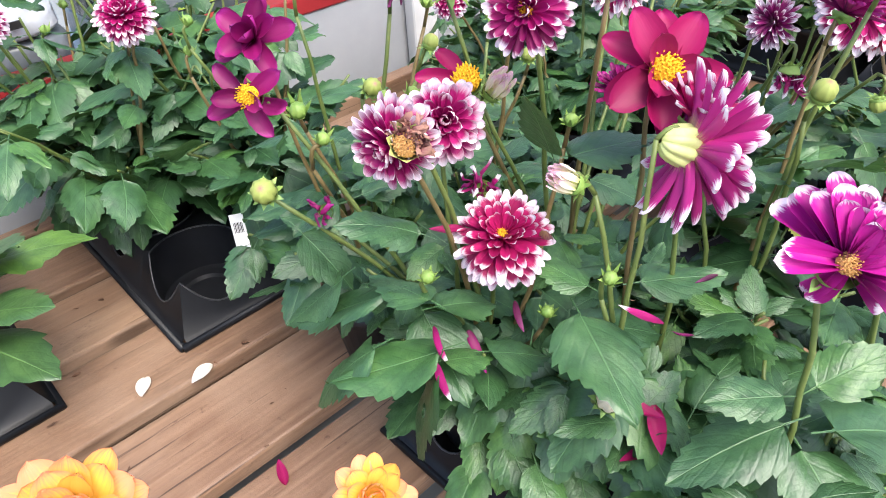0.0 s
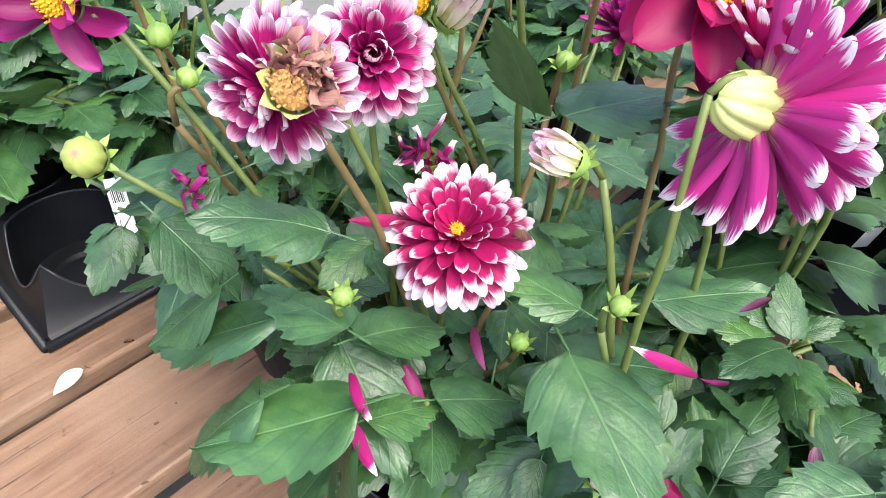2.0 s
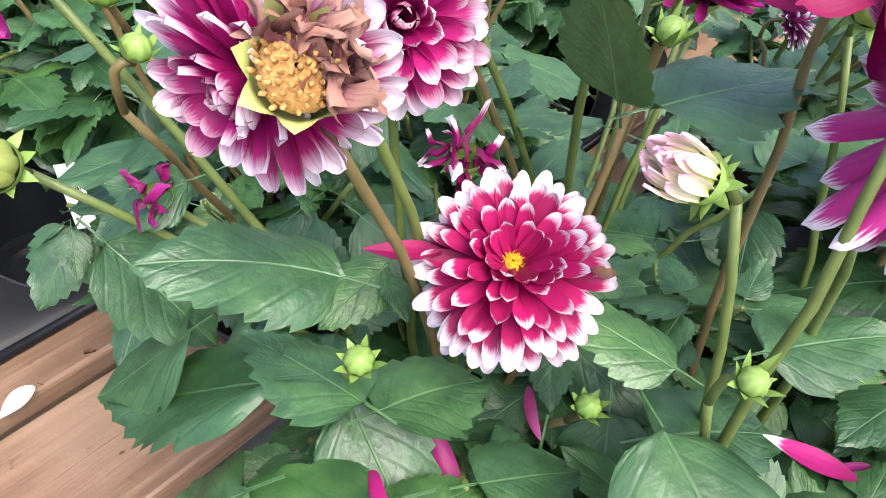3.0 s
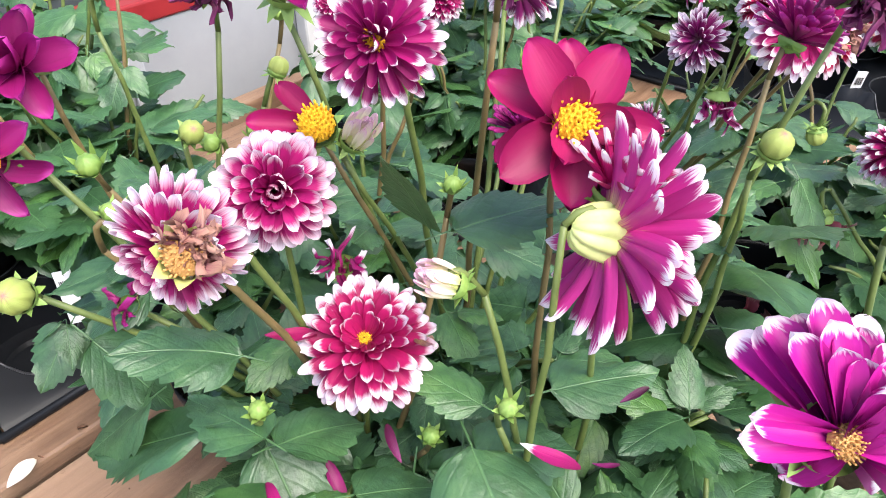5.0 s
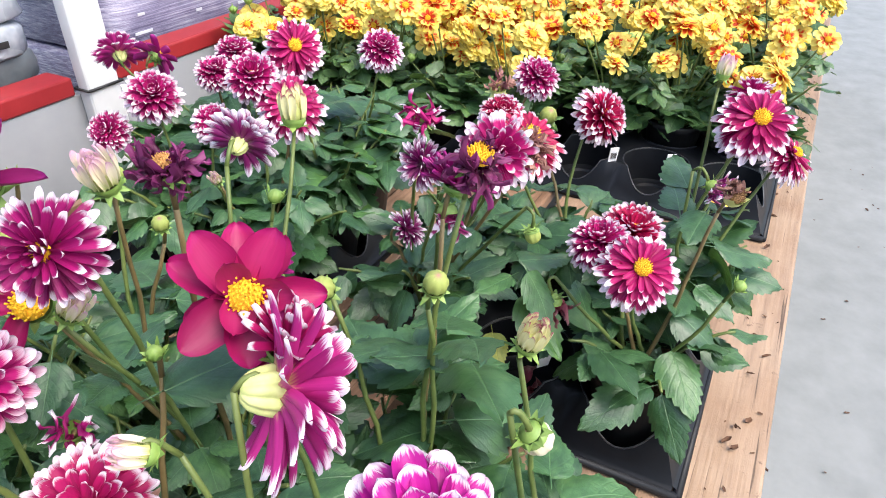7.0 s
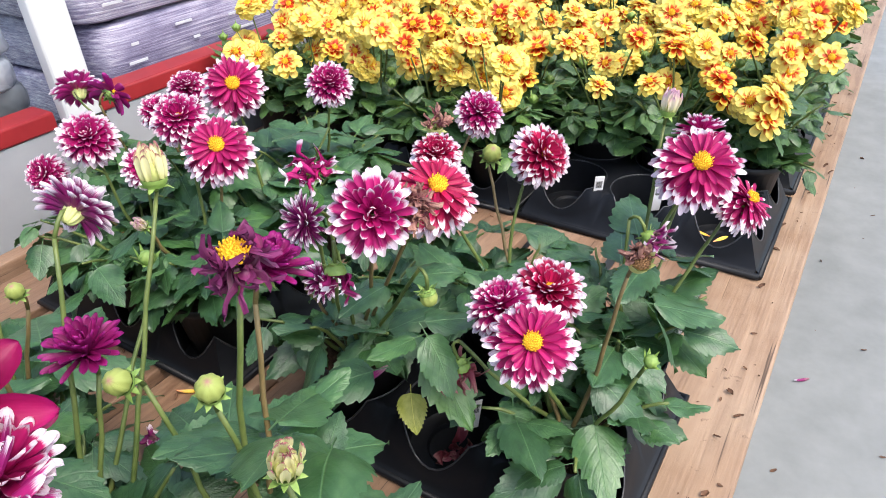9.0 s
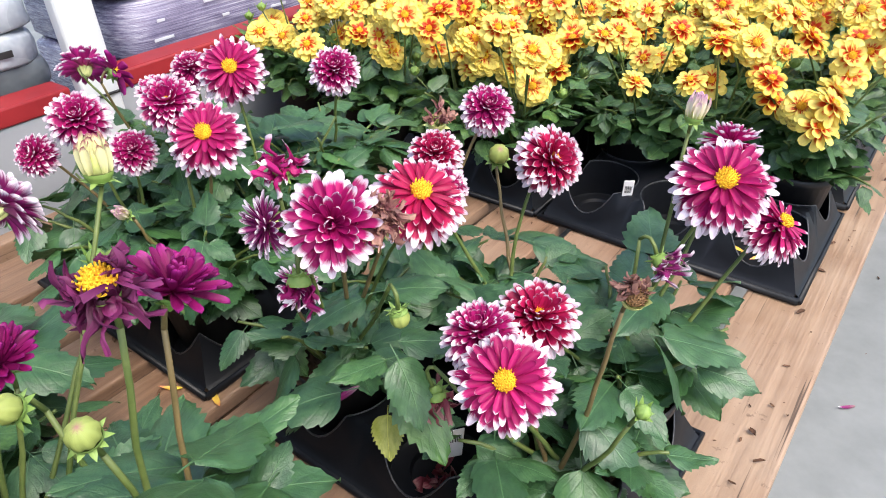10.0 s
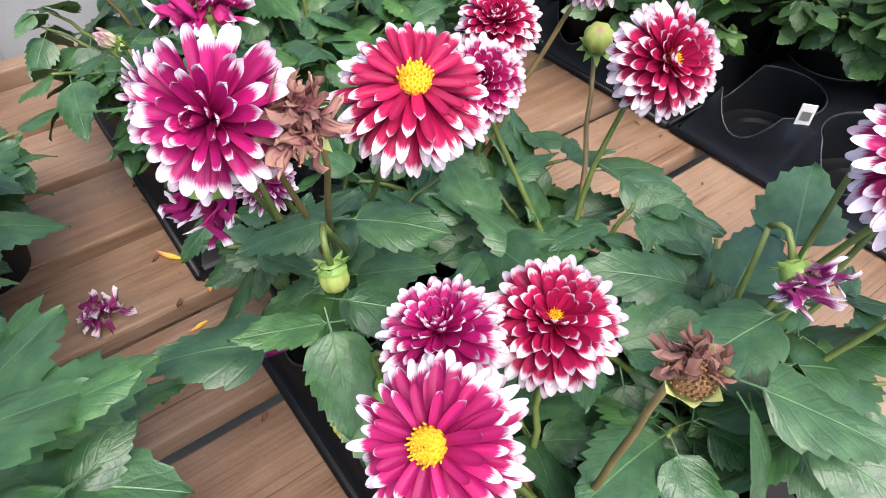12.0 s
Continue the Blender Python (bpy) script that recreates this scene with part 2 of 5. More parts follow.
P_ORG = petal_material("petal_orange", (0.93, 0.72, 0.06), (0.94, 0.62, 0.10), (0.92, 0.33, 0.17), 0.84, 0.2, 0.16, 0.5, 0.5)
PLASTIC = mottled("black_plastic", (0.004, 0.0045, 0.006), (0.009, 0.010, 0.0125), 30, 0.42, 0.26, 0.15, 0.0006)
# pocket edges: greyer than the tray, painting in the light they catch
RIM = mottled("plastic_edge_highlight", (0.016, 0.017, 0.020), (0.05, 0.053, 0.058), 60, 0.35, 0.5, 0.1, 0.0004)
POT = mottled("black_pot", (0.008, 0.008, 0.009), (0.018, 0.018, 0.02), 40, 0.5, 0.4, 0.15, 0.0006)
SOIL = mottled("potting_soil", (0.02, 0.012, 0.008), (0.10, 0.06, 0.04), 160, 0.95, 0.2, 1.0, 0.006)
CONCRETE = mottled("concrete", (0.165, 0.175, 0.172), (0.235, 0.245, 0.242), 9, 0.8, 0.3, 0.2, 0.002, 8.0)
PANEL = mottled("grey_panel", (0.25, 0.26, 0.275), (0.33, 0.34, 0.355), 6, 0.5)
RED = mottled("red_paint", (0.20, 0.010, 0.014), (0.31, 0.024, 0.027), 12, 0.45)
POST = mottled("white_post", (0.50, 0.51, 0.51), (0.60, 0.605, 0.60), 8, 0.5)
BAG_W = mottled("white_film", (0.24, 0.27, 0.31), (0.60, 0.62, 0.65), 14, 0.28, 0.5, 0.9, 0.012, 3.0)
BAG_D = mottled("dark_film", (0.045, 0.055, 0.058), (0.16, 0.175, 0.19), 12, 0.28, 0.5, 0.9, 0.012, 3.0)
TAG = mottled("white_tag", (0.72, 0.72, 0.72), (0.84, 0.84, 0.84), 30, 0.4)
INK = mottled("black_ink", (0.015, 0.015, 0.015), (0.03, 0.03, 0.03), 30, 0.6)


# ---------------------------------------------------------------- mesh helpers
def mesh_of(name, verts, faces, material=None, uvs=None, smooth=True):
    me = bpy.data.meshes.new(name)
    me.from_pydata([tuple(v) for v in verts], [], faces)
    if material:
        me.materials.append(material)
    if smooth:
        me.polygons.foreach_set("use_smooth", [True] * len(me.polygons))
    if uvs is not None:
        layer = me.uv_layers.new(name="uv")
        idx = np.empty(len(me.loops), dtype=np.int32)
        me.loops.foreach_get("vertex_index", idx)
        layer.data.foreach_set("uv", np.asarray(uvs, dtype=np.float32)[idx].ravel())
    me.update()
    return me


def under(name, me, parent, m=None, label=""):
    ob = new(name, me)
    ob.parent = parent
    if m is not None:
        ob.matrix_local = m
    if label:
        ob["label"] = label
    return ob


def empty(name, loc, label, category, group=""):
    ob = new(name)
    ob.location = loc
    ob.empty_display_size = 0.05
    return tagged(ob, label, category, group)


class Build:
    """Collects vertices, faces and uv for one mesh."""

    def __init__(self):
        self.v, self.f, self.uv = [], [], []

    def grid(self, pts, nu, nv, uv=None):
        o = len(self.v)
        self.v += pts
        self.uv += uv if uv else [(0, 0)] * len(pts)
        for j in range(nv - 1):
            for i in range(nu - 1):
                a = o + j * nu + i
                self.f.append((a, a + 1, a + nu + 1, a + nu))

    def mesh(self, name, material, smooth=True):
        return mesh_of(name, self.v, self.f, material, self.uv, smooth)


def bevelled_box(name, size, r, material, segs=2):
    bm = bmesh.new()
    bmesh.ops.create_cube(bm, size=1.0)
    bmesh.ops.scale(bm, vec=size, verts=bm.verts)
    bmesh.ops.bevel(bm, geom=bm.edges[:], offset=r, segments=segs, affect="EDGES", profile=0.5)
    me = bpy.data.meshes.new(name)
    bm.to_mesh(me)
    bm.free()
    me.materials.append(material)
    me.polygons.foreach_set("use_smooth", [True] * len(me.polygons))
    me.set_sharp_from_angle(angle=radians(20))
    return me


def tube(b, pts, radii, n=7, cap=True):
    """A round tube along points."""
    pts = [Vector(p) for p in pts]
    rings, o = [], len(b.v)
    side = None
    for k, p in enumerate(pts):
        d = (pts[min(k + 1, len(pts) - 1)] - pts[max(k - 1, 0)]).normalized()
        if side is None:
            side = d.orthogonal().normalized()
        side = (side - d * side.dot(d)).normalized()
        up = d.cross(side)
        for i in range(n):
            a = 2 * math.pi * i / n
            b.v.append(tuple(p + (side * math.cos(a) + up * math.sin(a)) * radii[k]))
            b.uv.append((i / n, k / len(pts)))
    for k in range(len(pts) - 1):
        for i in range(n):
            a, c = o + k * n + i, o + k * n + (i + 1) % n
            b.f.append((a, c, c + n, a + n))
    if cap:
        b.f.append(tuple(o + (len(pts) - 1) * n + i for i in range(n)))
        b.f.append(tuple(o + n - 1 - i for i in range(n)))


def lathe(b, prof, n=20, m=None):
    """A surface turned round z from (radius, height) pairs."""
    o = len(b.v)
    for r, z in prof:
        for i in range(n):
            a = 2 * math.pi * i / n
            p = Vector((r * math.cos(a), r * math.sin(a), z))
            b.v.append(tuple(m @ p) if m else tuple(p))
            b.uv.append((i / n, z))
    for k in range(len(prof) - 1):
        for i in range(n):
            a, c = o + k * n + i, o + k * n + (i + 1) % n
            b.f.append((a, c, c + n, a + n))


def toward(direction, roll=0.0):
    """A turn that brings z onto the direction."""
    d = Vector(direction).normalized()
    return d.to_track_quat("Z", "Y").to_matrix().to_4x4() @ Matrix.Rotation(roll, 4, "Z")


def curve_points(a, c, n, bend=Vector((0, 0, 0)), rng=None, wob=0.0):
    a, c = Vector(a), Vector(c)
    out = []
    for k in range(n):
        s = k / (n - 1)
        p = a.lerp(c, s) + bend * math.sin(math.pi * s)
        if rng and 0 < k < n - 1:
            p += Vector((rng.uniform(-wob, wob), rng.uniform(-wob, wob), 0))
        out.append(p)
    return out


# ---------------------------------------------------------------- leaves
def leaf_mesh(name, rng, material, width=0.62, fold=0.16, droop=0.2, teeth=10, wave=0.025, stalk=0.22, cols=9):
    """A toothed, ovate leaf along y, its blade one unit long from the origin, with a thin stalk behind it."""
    b = Build()
    pts, uv = [], []
    ph, tw, lean = rng.uniform(0, 6.28), rng.uniform(-0.2, 0.2), rng.uniform(-0.08, 0.08)
    rows = [(-stalk, 0.010, 0), (-stalk * 0.5, 0.009, 0), (-0.02, 0.011, 0)]
    n = 3 * teeth + 3
    for j in range(n):
        s = j / (n - 1)
        half = width * 0.5 * (math.sin(math.pi * min(1, s ** 0.62)) ** 0.72) * (1.06 - 0.22 * s) + 0.011 * (1 - s)
        rows.append((s, half, (-0.9, 0.1, 1.15)[j % 3] * rng.uniform(0.6, 1.3) if 3 < j < n - 2 else 0))
    for s, half, tooth in rows:
        q = max(0.0, s)
        for i in range(cols):
            u = 2 * i / (cols - 1) - 1
            rim = abs(u) == 1.0
            w = half * (1 + (0.078 * tooth * (0.6 + 0.8 * q) if rim else 0)) if s >= 0 else half
            x = u * w
            rib = 1 - min(1.0, abs(u) * 3.0)
            z = -droop * q * q + fold * abs(x) * (1 - 0.5 * q) - 0.55 * x * x / width
            if s >= 0:
                z += wave * math.sin(ph + 8 * q + 2.0 * u) * abs(u) + 0.0035 * math.cos(2 * math.pi * (q * 6 - abs(u) * 1.2)) * (1 - u ** 4) * min(1, 3 * abs(u)) * math.sin(math.pi * min(1, q + 0.1)) - 0.012 * rib
            else:
                z += 0.008 * (1 - u * u) - 0.10 * s * s
            y = s * (1 - 0.15 * q * droop) + (0.10 * half * (tooth if tooth > 0 else 0) if rim else 0)
            pts.append((x + lean * q * q, y, z + tw * x * q))
            uv.append((0.5 + 0.5 * u * min(1.0, half / (0.25 * width)), q))
    b.grid(pts, cols, len(rows), uv)
    return b.mesh(name, material)


lrng = random.Random(5)
LEAVES = [leaf_mesh("leaf_blade", lrng, LEAF, lrng.uniform(0.52, 0.70), lrng.uniform(0.0, 0.22), lrng.uniform(0.0, 0.30), lrng.choice((6, 7, 8, 8)), lrng.uniform(0.01, 0.045)) for _ in range(16)]
LEAF_OLD = leaf_mesh("old_leaf_blade", random.Random(2), leaf_material("yellowed_leaf", (0.28, 0.30, 0.03), (0.42, 0.42, 0.05), (0.55, 0.50, 0.09), 0.5), 0.7)
LEAVES_Y = [leaf_mesh("small_leaf_blade", lrng, LEAF_Y, lrng.uniform(0.62, 0.82), lrng.uniform(0.0, 0.22), lrng.uniform(0.0, 0.35), 5, 0.03, cols=5) for _ in range(8)]


# ---------------------------------------------------------------- flower heads
PETAL_STEPS = (0.0, 0.28, 0.55, 0.78, 0.88, 0.95, 0.985, 1.0)


def petal(b, m, length, width, cup, curl, rng, nu=5, nv=6, point=0.995, v1=1.0, tip0=0.82, pleat=0.0):
    """One petal from the origin along y in the frame m: cupped across, curling along."""
    pts, uv = [], []
    jit, skew = rng.uniform(-0.12, 0.12), rng.uniform(-0.06, 0.06)
    steps = PETAL_STEPS if nv == 6 else [j / (nv - 1) for j in range(nv)]
    nv = len(steps)
    for s in steps:
        half = 0.5 * width * (0.34 + 0.66 * math.sin(math.pi * (0.06 + 0.52 * s))) * (1.0 if s < tip0 else math.sqrt(max(0.0, 1 - ((s - tip0) / (1 - tip0)) ** 2 * point)))
        for i in range(nu):
            u = 2 * i / (nu - 1) - 1
            x = u * half + skew * length * s * s
            z = cup * width * (u * u) * (1.0 - 0.45 * s * s) + curl * length * s * s + jit * 0.1 * length * s + pleat * width * math.cos(2 * math.pi * u) * math.sin(math.pi * min(1.0, s + 0.12))
            pts.append(tuple(m @ Vector((x, s * length * (1 - 0.1 * abs(curl) * s), z))))
            uv.append((0.5 + 0.5 * u, s * v1))
    b.grid(pts, nu, nv, uv)


def head_mesh(rng, d, material, rings, width=0.14, cup=0.3, depth=0.22, name="petals", tips=0.30, tip0=0.82, loose=1.0):
    """A flower head facing +z: rings of (count, reach 0..1, degrees above the plane, curl[, first and last degree round])."""
    b = Build()
    R = d / 2
    serial, spiral = 0, len(rings) > 3
    for k, (count, reach, tilt, curl, *arc) in enumerate(rings):
        L = R * reach
        spin = rng.uniform(0, 6.28)
        for i in range(count):
            serial += 1
            if spiral and not arc:
                a = serial * 2.39996 + rng.uniform(-0.05, 0.05)
            elif arc:
                a = radians(arc[0] + (arc[1] - arc[0]) * (i + 0.5 + rng.uniform(-0.25, 0.25)) / count)
            else:
                a = spin + 2 * math.pi * (i + rng.uniform(-0.2, 0.2)) / count
            t = radians(tilt + rng.uniform(-11, 11) * loose)
            m = Matrix.Translation((0, 0, depth * R * (1 - reach) * 0.9)) @ Matrix.Rotation(a, 4, "Z") @ Matrix.Translation((0, R * 0.05, 0)) @ Matrix.Rotation(t, 4, "X") @ Matrix.Rotation(rng.uniform(-0.18, 0.18) * loose, 4, "Y")
            petal(b, m, L * (1 + rng.uniform(-0.14, 0.07) * loose), d * width * (0.6 + 0.4 * reach) * rng.uniform(0.88, 1.1), cup + rng.uniform(-0.08, 0.08), curl + rng.uniform(-0.08, 0.08), rng, v1=1 - tips * (1 - reach), tip0=tip0, pleat=0.05 if width > 0.12 else 0.0)
    return b.mesh(name, material)


FULL = [(22, 1.0, -38, -0.10), (22, 1.0, -24, -0.10), (22, 0.98, -11, -0.06), (22, 0.93, 1, -0.02), (20, 0.85, 13, 0.03), (18, 0.75, 25, 0.08), (15, 0.63, 38, 0.12), (12, 0.49, 50, 0.18), (8, 0.35, 62, 0.2), (6, 0.24, 74, 0.3)]
SEMI = [(24, 1.0, -40, -0.12), (24, 0.99, -27, -0.10), (24, 0.94, -15, -0.08), (22, 0.86, -5, -0.05), (18, 0.73, 5, -0.02), (13, 0.58, 14, 0.0)]
OPEN = [(6, 1.0, -10, -0.16), (5, 0.94, 8, -0.05), (3, 0.62, 34, 0.1)]
SHAGGY = [(20, 1.0, -46, -0.10), (20, 0.99, -26, -0.05), (20, 0.95, -6, 0.0), (18, 0.88, 14, 0.05), (15, 0.76, 34, 0.1), (10, 0.58, 52, 0.15), (7, 0.40, 68, 0.2)]
HANG = [(19, 1.0, 8, -0.20), (19, 0.98, 26, -0.16), (16, 0.92, 44, -0.10), (10, 0.8, 60, 0.0)]
SPIKY = [(18, 1.0, 18, -0.05), (18, 0.96, 34, 0.0), (16, 0.86, 52, 0.05), (10, 0.7, 70, 0.1)]
SMALL_OPEN = [(9, 1.0, -18, -0.14), (9, 0.95, 0, -0.08), (8, 0.78, 20, 0.0)]
HALF = [(12, 1.0, -20, -0.16, 40, -142), (12, 0.97, -6, -0.14, 34, -136), (11, 0.82, 8, -0.12, 22, -128), (9, 0.66, 22, -0.10, 6, -120), (7, 0.50, 38, -0.06, -8, -110), (2, 0.70, 0, -0.15, 64, 94), (2, 0.60, -35, -0.3, 125, 160)]


def disc_mesh(r, rng, material):
    """A dome of many short florets."""
    b = Build()
    lathe(b, [(r, -0.2 * r), (r * 0.95, 0.15 * r), (r * 0.7, 0.42 * r), (r * 0.3, 0.55 * r), (0.0005, 0.58 * r)], 12)
    n = 60
    for k in range(n):
        q = math.sqrt((k + 0.5) / n)
        a = k * 2.39996
        base = Vector((r * q * math.cos(a), r * q * math.sin(a), r * 0.5 * (1 - q * q)))
        tip = base + Vector((0.35 * q * math.cos(a), 0.35 * q * math.sin(a), 1)) * r * rng.uniform(0.25, 0.5)
        tube(b, [base, tip], [r * 0.085, r * 0.06], 5)
    return b.mesh("disc", material)


def sepal_ring(b, lobes, r0, z0, reach, rise, rng):
    """Pointed sepals that spread from the ring (r0, z0) of a bud or calyx."""
    nu, pts = lobes * 4 + 1, []
    length = [rng.uniform(0.75, 1.15) for _ in range(lobes)]
    lift = [rng.uniform(*rise) for _ in range(lobes)]
    for f in (0.0, 0.3, 0.65, 1.0):
        for i in range(nu):
            a, k = 2 * math.pi * i / (nu - 1), ((i + 2) // 4) % lobes
            lobe = (0.5 + 0.5 * math.cos(lobes * a)) ** 1.2
            out = f * reach * (0.06 + 0.94 * lobe) * length[k]
            r = r0 + out
            pts.append((r * math.cos(a), r * math.sin(a), z0 + lift[k] * out + 0.25 * reach * f * (1 - f) * lobe))
    b.grid(pts, nu, 4)


def welded(me):
    bm = bmesh.new()
    bm.from_mesh(me)
    bmesh.ops.remove_doubles(bm, verts=bm.verts, dist=1e-5)
    bm.to_mesh(me)
    bm.free()
    return me


def calyx_mesh(r, rng, material, h=0.55, sepals=8):
    """The green cup behind a head and its sepals; the head's plane is z = 0, the stem below."""
    b = Build()
    lathe(b, [(r * 0.98, 0.02 * r), (r, -0.2 * r), (r * 0.93, -h * r * 0.5), (r * 0.75, -h * r * 0.85), (r * 0.4, -h * r * 1.15), (r * 0.16, -h * r * 1.4)], sepals * 4)
    sepal_ring(b, sepals, r * 0.75, -h * r * 0.85, r * 0.75, (-0.9, 0.5), rng)
    return welded(b.mesh("calyx", material))


def withered_mesh(rng, d, material, n=26, up=0.6, arc=360, wide=1.0):
    """A spent head: limp, folded and twisted petals, all round or on one side."""
    b = Build()
    R = d / 2
    for i in range(n):
        a = radians(rng.uniform(-0.5, 0.5) * arc)
        t = radians(rng.uniform(15, 80) if rng.random() < up else rng.uniform(-85, 10))
        m = Matrix.Rotation(a, 4, "Z") @ Matrix.Translation((0, R * rng.uniform(0.15, 0.35), R * rng.uniform(-0.1, 0.15))) @ Matrix.Rotation(t, 4, "X") @ Matrix.Rotation(rng.uniform(-1.3, 1.3), 4, "Y")
        pts, uv = [], []
        L, W = R * rng.uniform(0.40, 0.95), d * wide * rng.uniform(0.05, 0.12)
        f1, f2, tw, cu = rng.uniform(0, 6), rng.uniform(0, 6), rng.uniform(-3.0, 3.0), rng.uniform(-1.0, 1.1)
        for j in range(8):
            s = j / 7
            half = 0.5 * W * (0.5 + 0.5 * math.sin(math.pi * (0.15 + 0.7 * s)))
            for k in range(5):
                u = 2 * k / 4 - 1
                x, z = u * half, 0.60 * W * math.sin(2.6 * u + f1 + 2 * s) + 0.12 * L * math.sin(7 * s + f2)
                ca, sa = math.cos(tw * s), math.sin(tw * s)
                pts.append(tuple(m @ Vector((x * ca - z * sa, L * s * (1 - 0.3 * abs(cu) * s), x * sa + z * ca + cu * L * s * s))))
                uv.append((0.5 + 0.5 * u, s))
        b.grid(pts, 5, 8, uv)
    return b.mesh("petals", material)


def bud_mesh(r, rng, material):
    """A closed bud: one rounded body, its overlapping petals drawn as shallow furrows that meet at the tip."""
    b = Build()
    nu, rows = 41, ((0.25, -0.95), (0.70, -0.75), (0.95, -0.35), (1.0, 0.0), (0.93, 0.36), (0.74, 0.68), (0.45, 0.88), (0.16, 0.97), (0.01, 0.98))
    pts, uv = [], []
    for j, (q, z) in enumerate(rows):
        for i in range(nu):
            a = 2 * math.pi * i / (nu - 1)
            k = 1 - 0.11 * (1 - abs(math.sin(4 * a + 0.5 * z))) * (1 if j else 0)
            pts.append((r * q * k * math.cos(a), r * q * k * math.sin(a), r * z))
            uv.append(((8 * i / (nu - 1)) % 1.0, j / (len(rows) - 1)))
    b.grid(pts, nu, len(rows), uv)
    return b.mesh("petals", material)


def opening_meshes(rng, d, material):
    """A bud that has begun to open: a core, and narrow petals standing up in a tuft."""
    R = d / 2
    core = Build()
    lathe(core, [(R * 0.2, -R * 0.2), (R * 0.52, 0.0), (R * 0.5, R * 0.5), (R * 0.34, R * 0.85), (R * 0.1, R * 1.08), (0.0003, R * 1.1)], 14)
    out = []
    for k, (n, tilt, L) in enumerate(((9, 76, 1.55), (9, 84, 1.75), (7, 90, 1.65))):
        for i in range(n):
            b = Build()
            m = Matrix.Rotation(2 * math.pi * (i + 0.5 * k) / n + rng.uniform(-0.15, 0.15), 4, "Z") @ Matrix.Translation((0, R * (0.5 - 0.15 * k), 0)) @ Matrix.Rotation(radians(tilt + rng.uniform(-8, 8)), 4, "X")
            petal(b, m, R * L * rng.uniform(0.85, 1.08), d * 0.25, -0.30, 0.16, rng, tip0=0.6)
            out.append(b.mesh("petal", material))
    return core.mesh("bud", CALYX_PALE), out


def star_bud(r, rng):
    """A small green bud with a furrowed body and pointed sepals that stand up round it."""
    b = Build()
    nu, rows = 33, ((0.3, -1.0), (0.8, -0.6), (0.98, -0.2), (1.0, 0.15), (0.82, 0.55), (0.45, 0.85), (0.01, 0.95))
    pts = []
    for q, z in rows:
        for i in range(nu):
            a = 2 * math.pi * i / (nu - 1)
            k = 1 - 0.13 * (1 - abs(math.sin(4 * a))) * (0 if z < -0.5 else 1)
            pts.append((r * q * k * math.cos(a), r * q * k * math.sin(a), r * z))
    b.grid(pts, nu, len(rows))
    sepal_ring(b, 8, r * 0.8, -0.6 * r, r * 0.95, (0.3, 2.6), rng)
    return welded(b.mesh("bud", CALYX))


def pale_base(r, rng, material):
    """The pale, ribbed cup that the petals' feet make behind an old head; the stem joins below."""
    b = Build()
    nu, rows = 73, ((0.16, -1.35), (0.45, -1.3), (0.78, -1.05), (1.0, -0.6), (1.12, -0.1), (1.15, 0.2), (1.0, 0.4))
    pts = []
    for j, (f, z) in enumerate(rows):
        for i in range(nu):
            a = 2 * math.pi * i / (nu - 1)
            k = 1 - 0.2 * (1 - abs(math.sin(4.5 * a))) * (1 if j else 0)
            pts.append((r * f * k * math.cos(a), r * f * k * math.sin(a), r * z))
    b.grid(pts, nu, len(rows))
    return b.mesh("calyx", material)


# ---------------------------------------------------------------- setting
GROUND_Z = -0.66


def ground():
    b = Build()
    n = 3
    s = [-60, -0.5, 60]
    b.grid([(x, y, GROUND_Z) for y in s for x in s], n, n)
    return tagged(new("ground", b.mesh("ground", CONCRETE)), "pale grey smooth concrete floor with scattered debris", "floor", kind="structure")


ground()

BOARD_W, BOARD_T = 0.1285, 0.024
TABLE_X0, TABLE_X1 = -1.35, 4.65


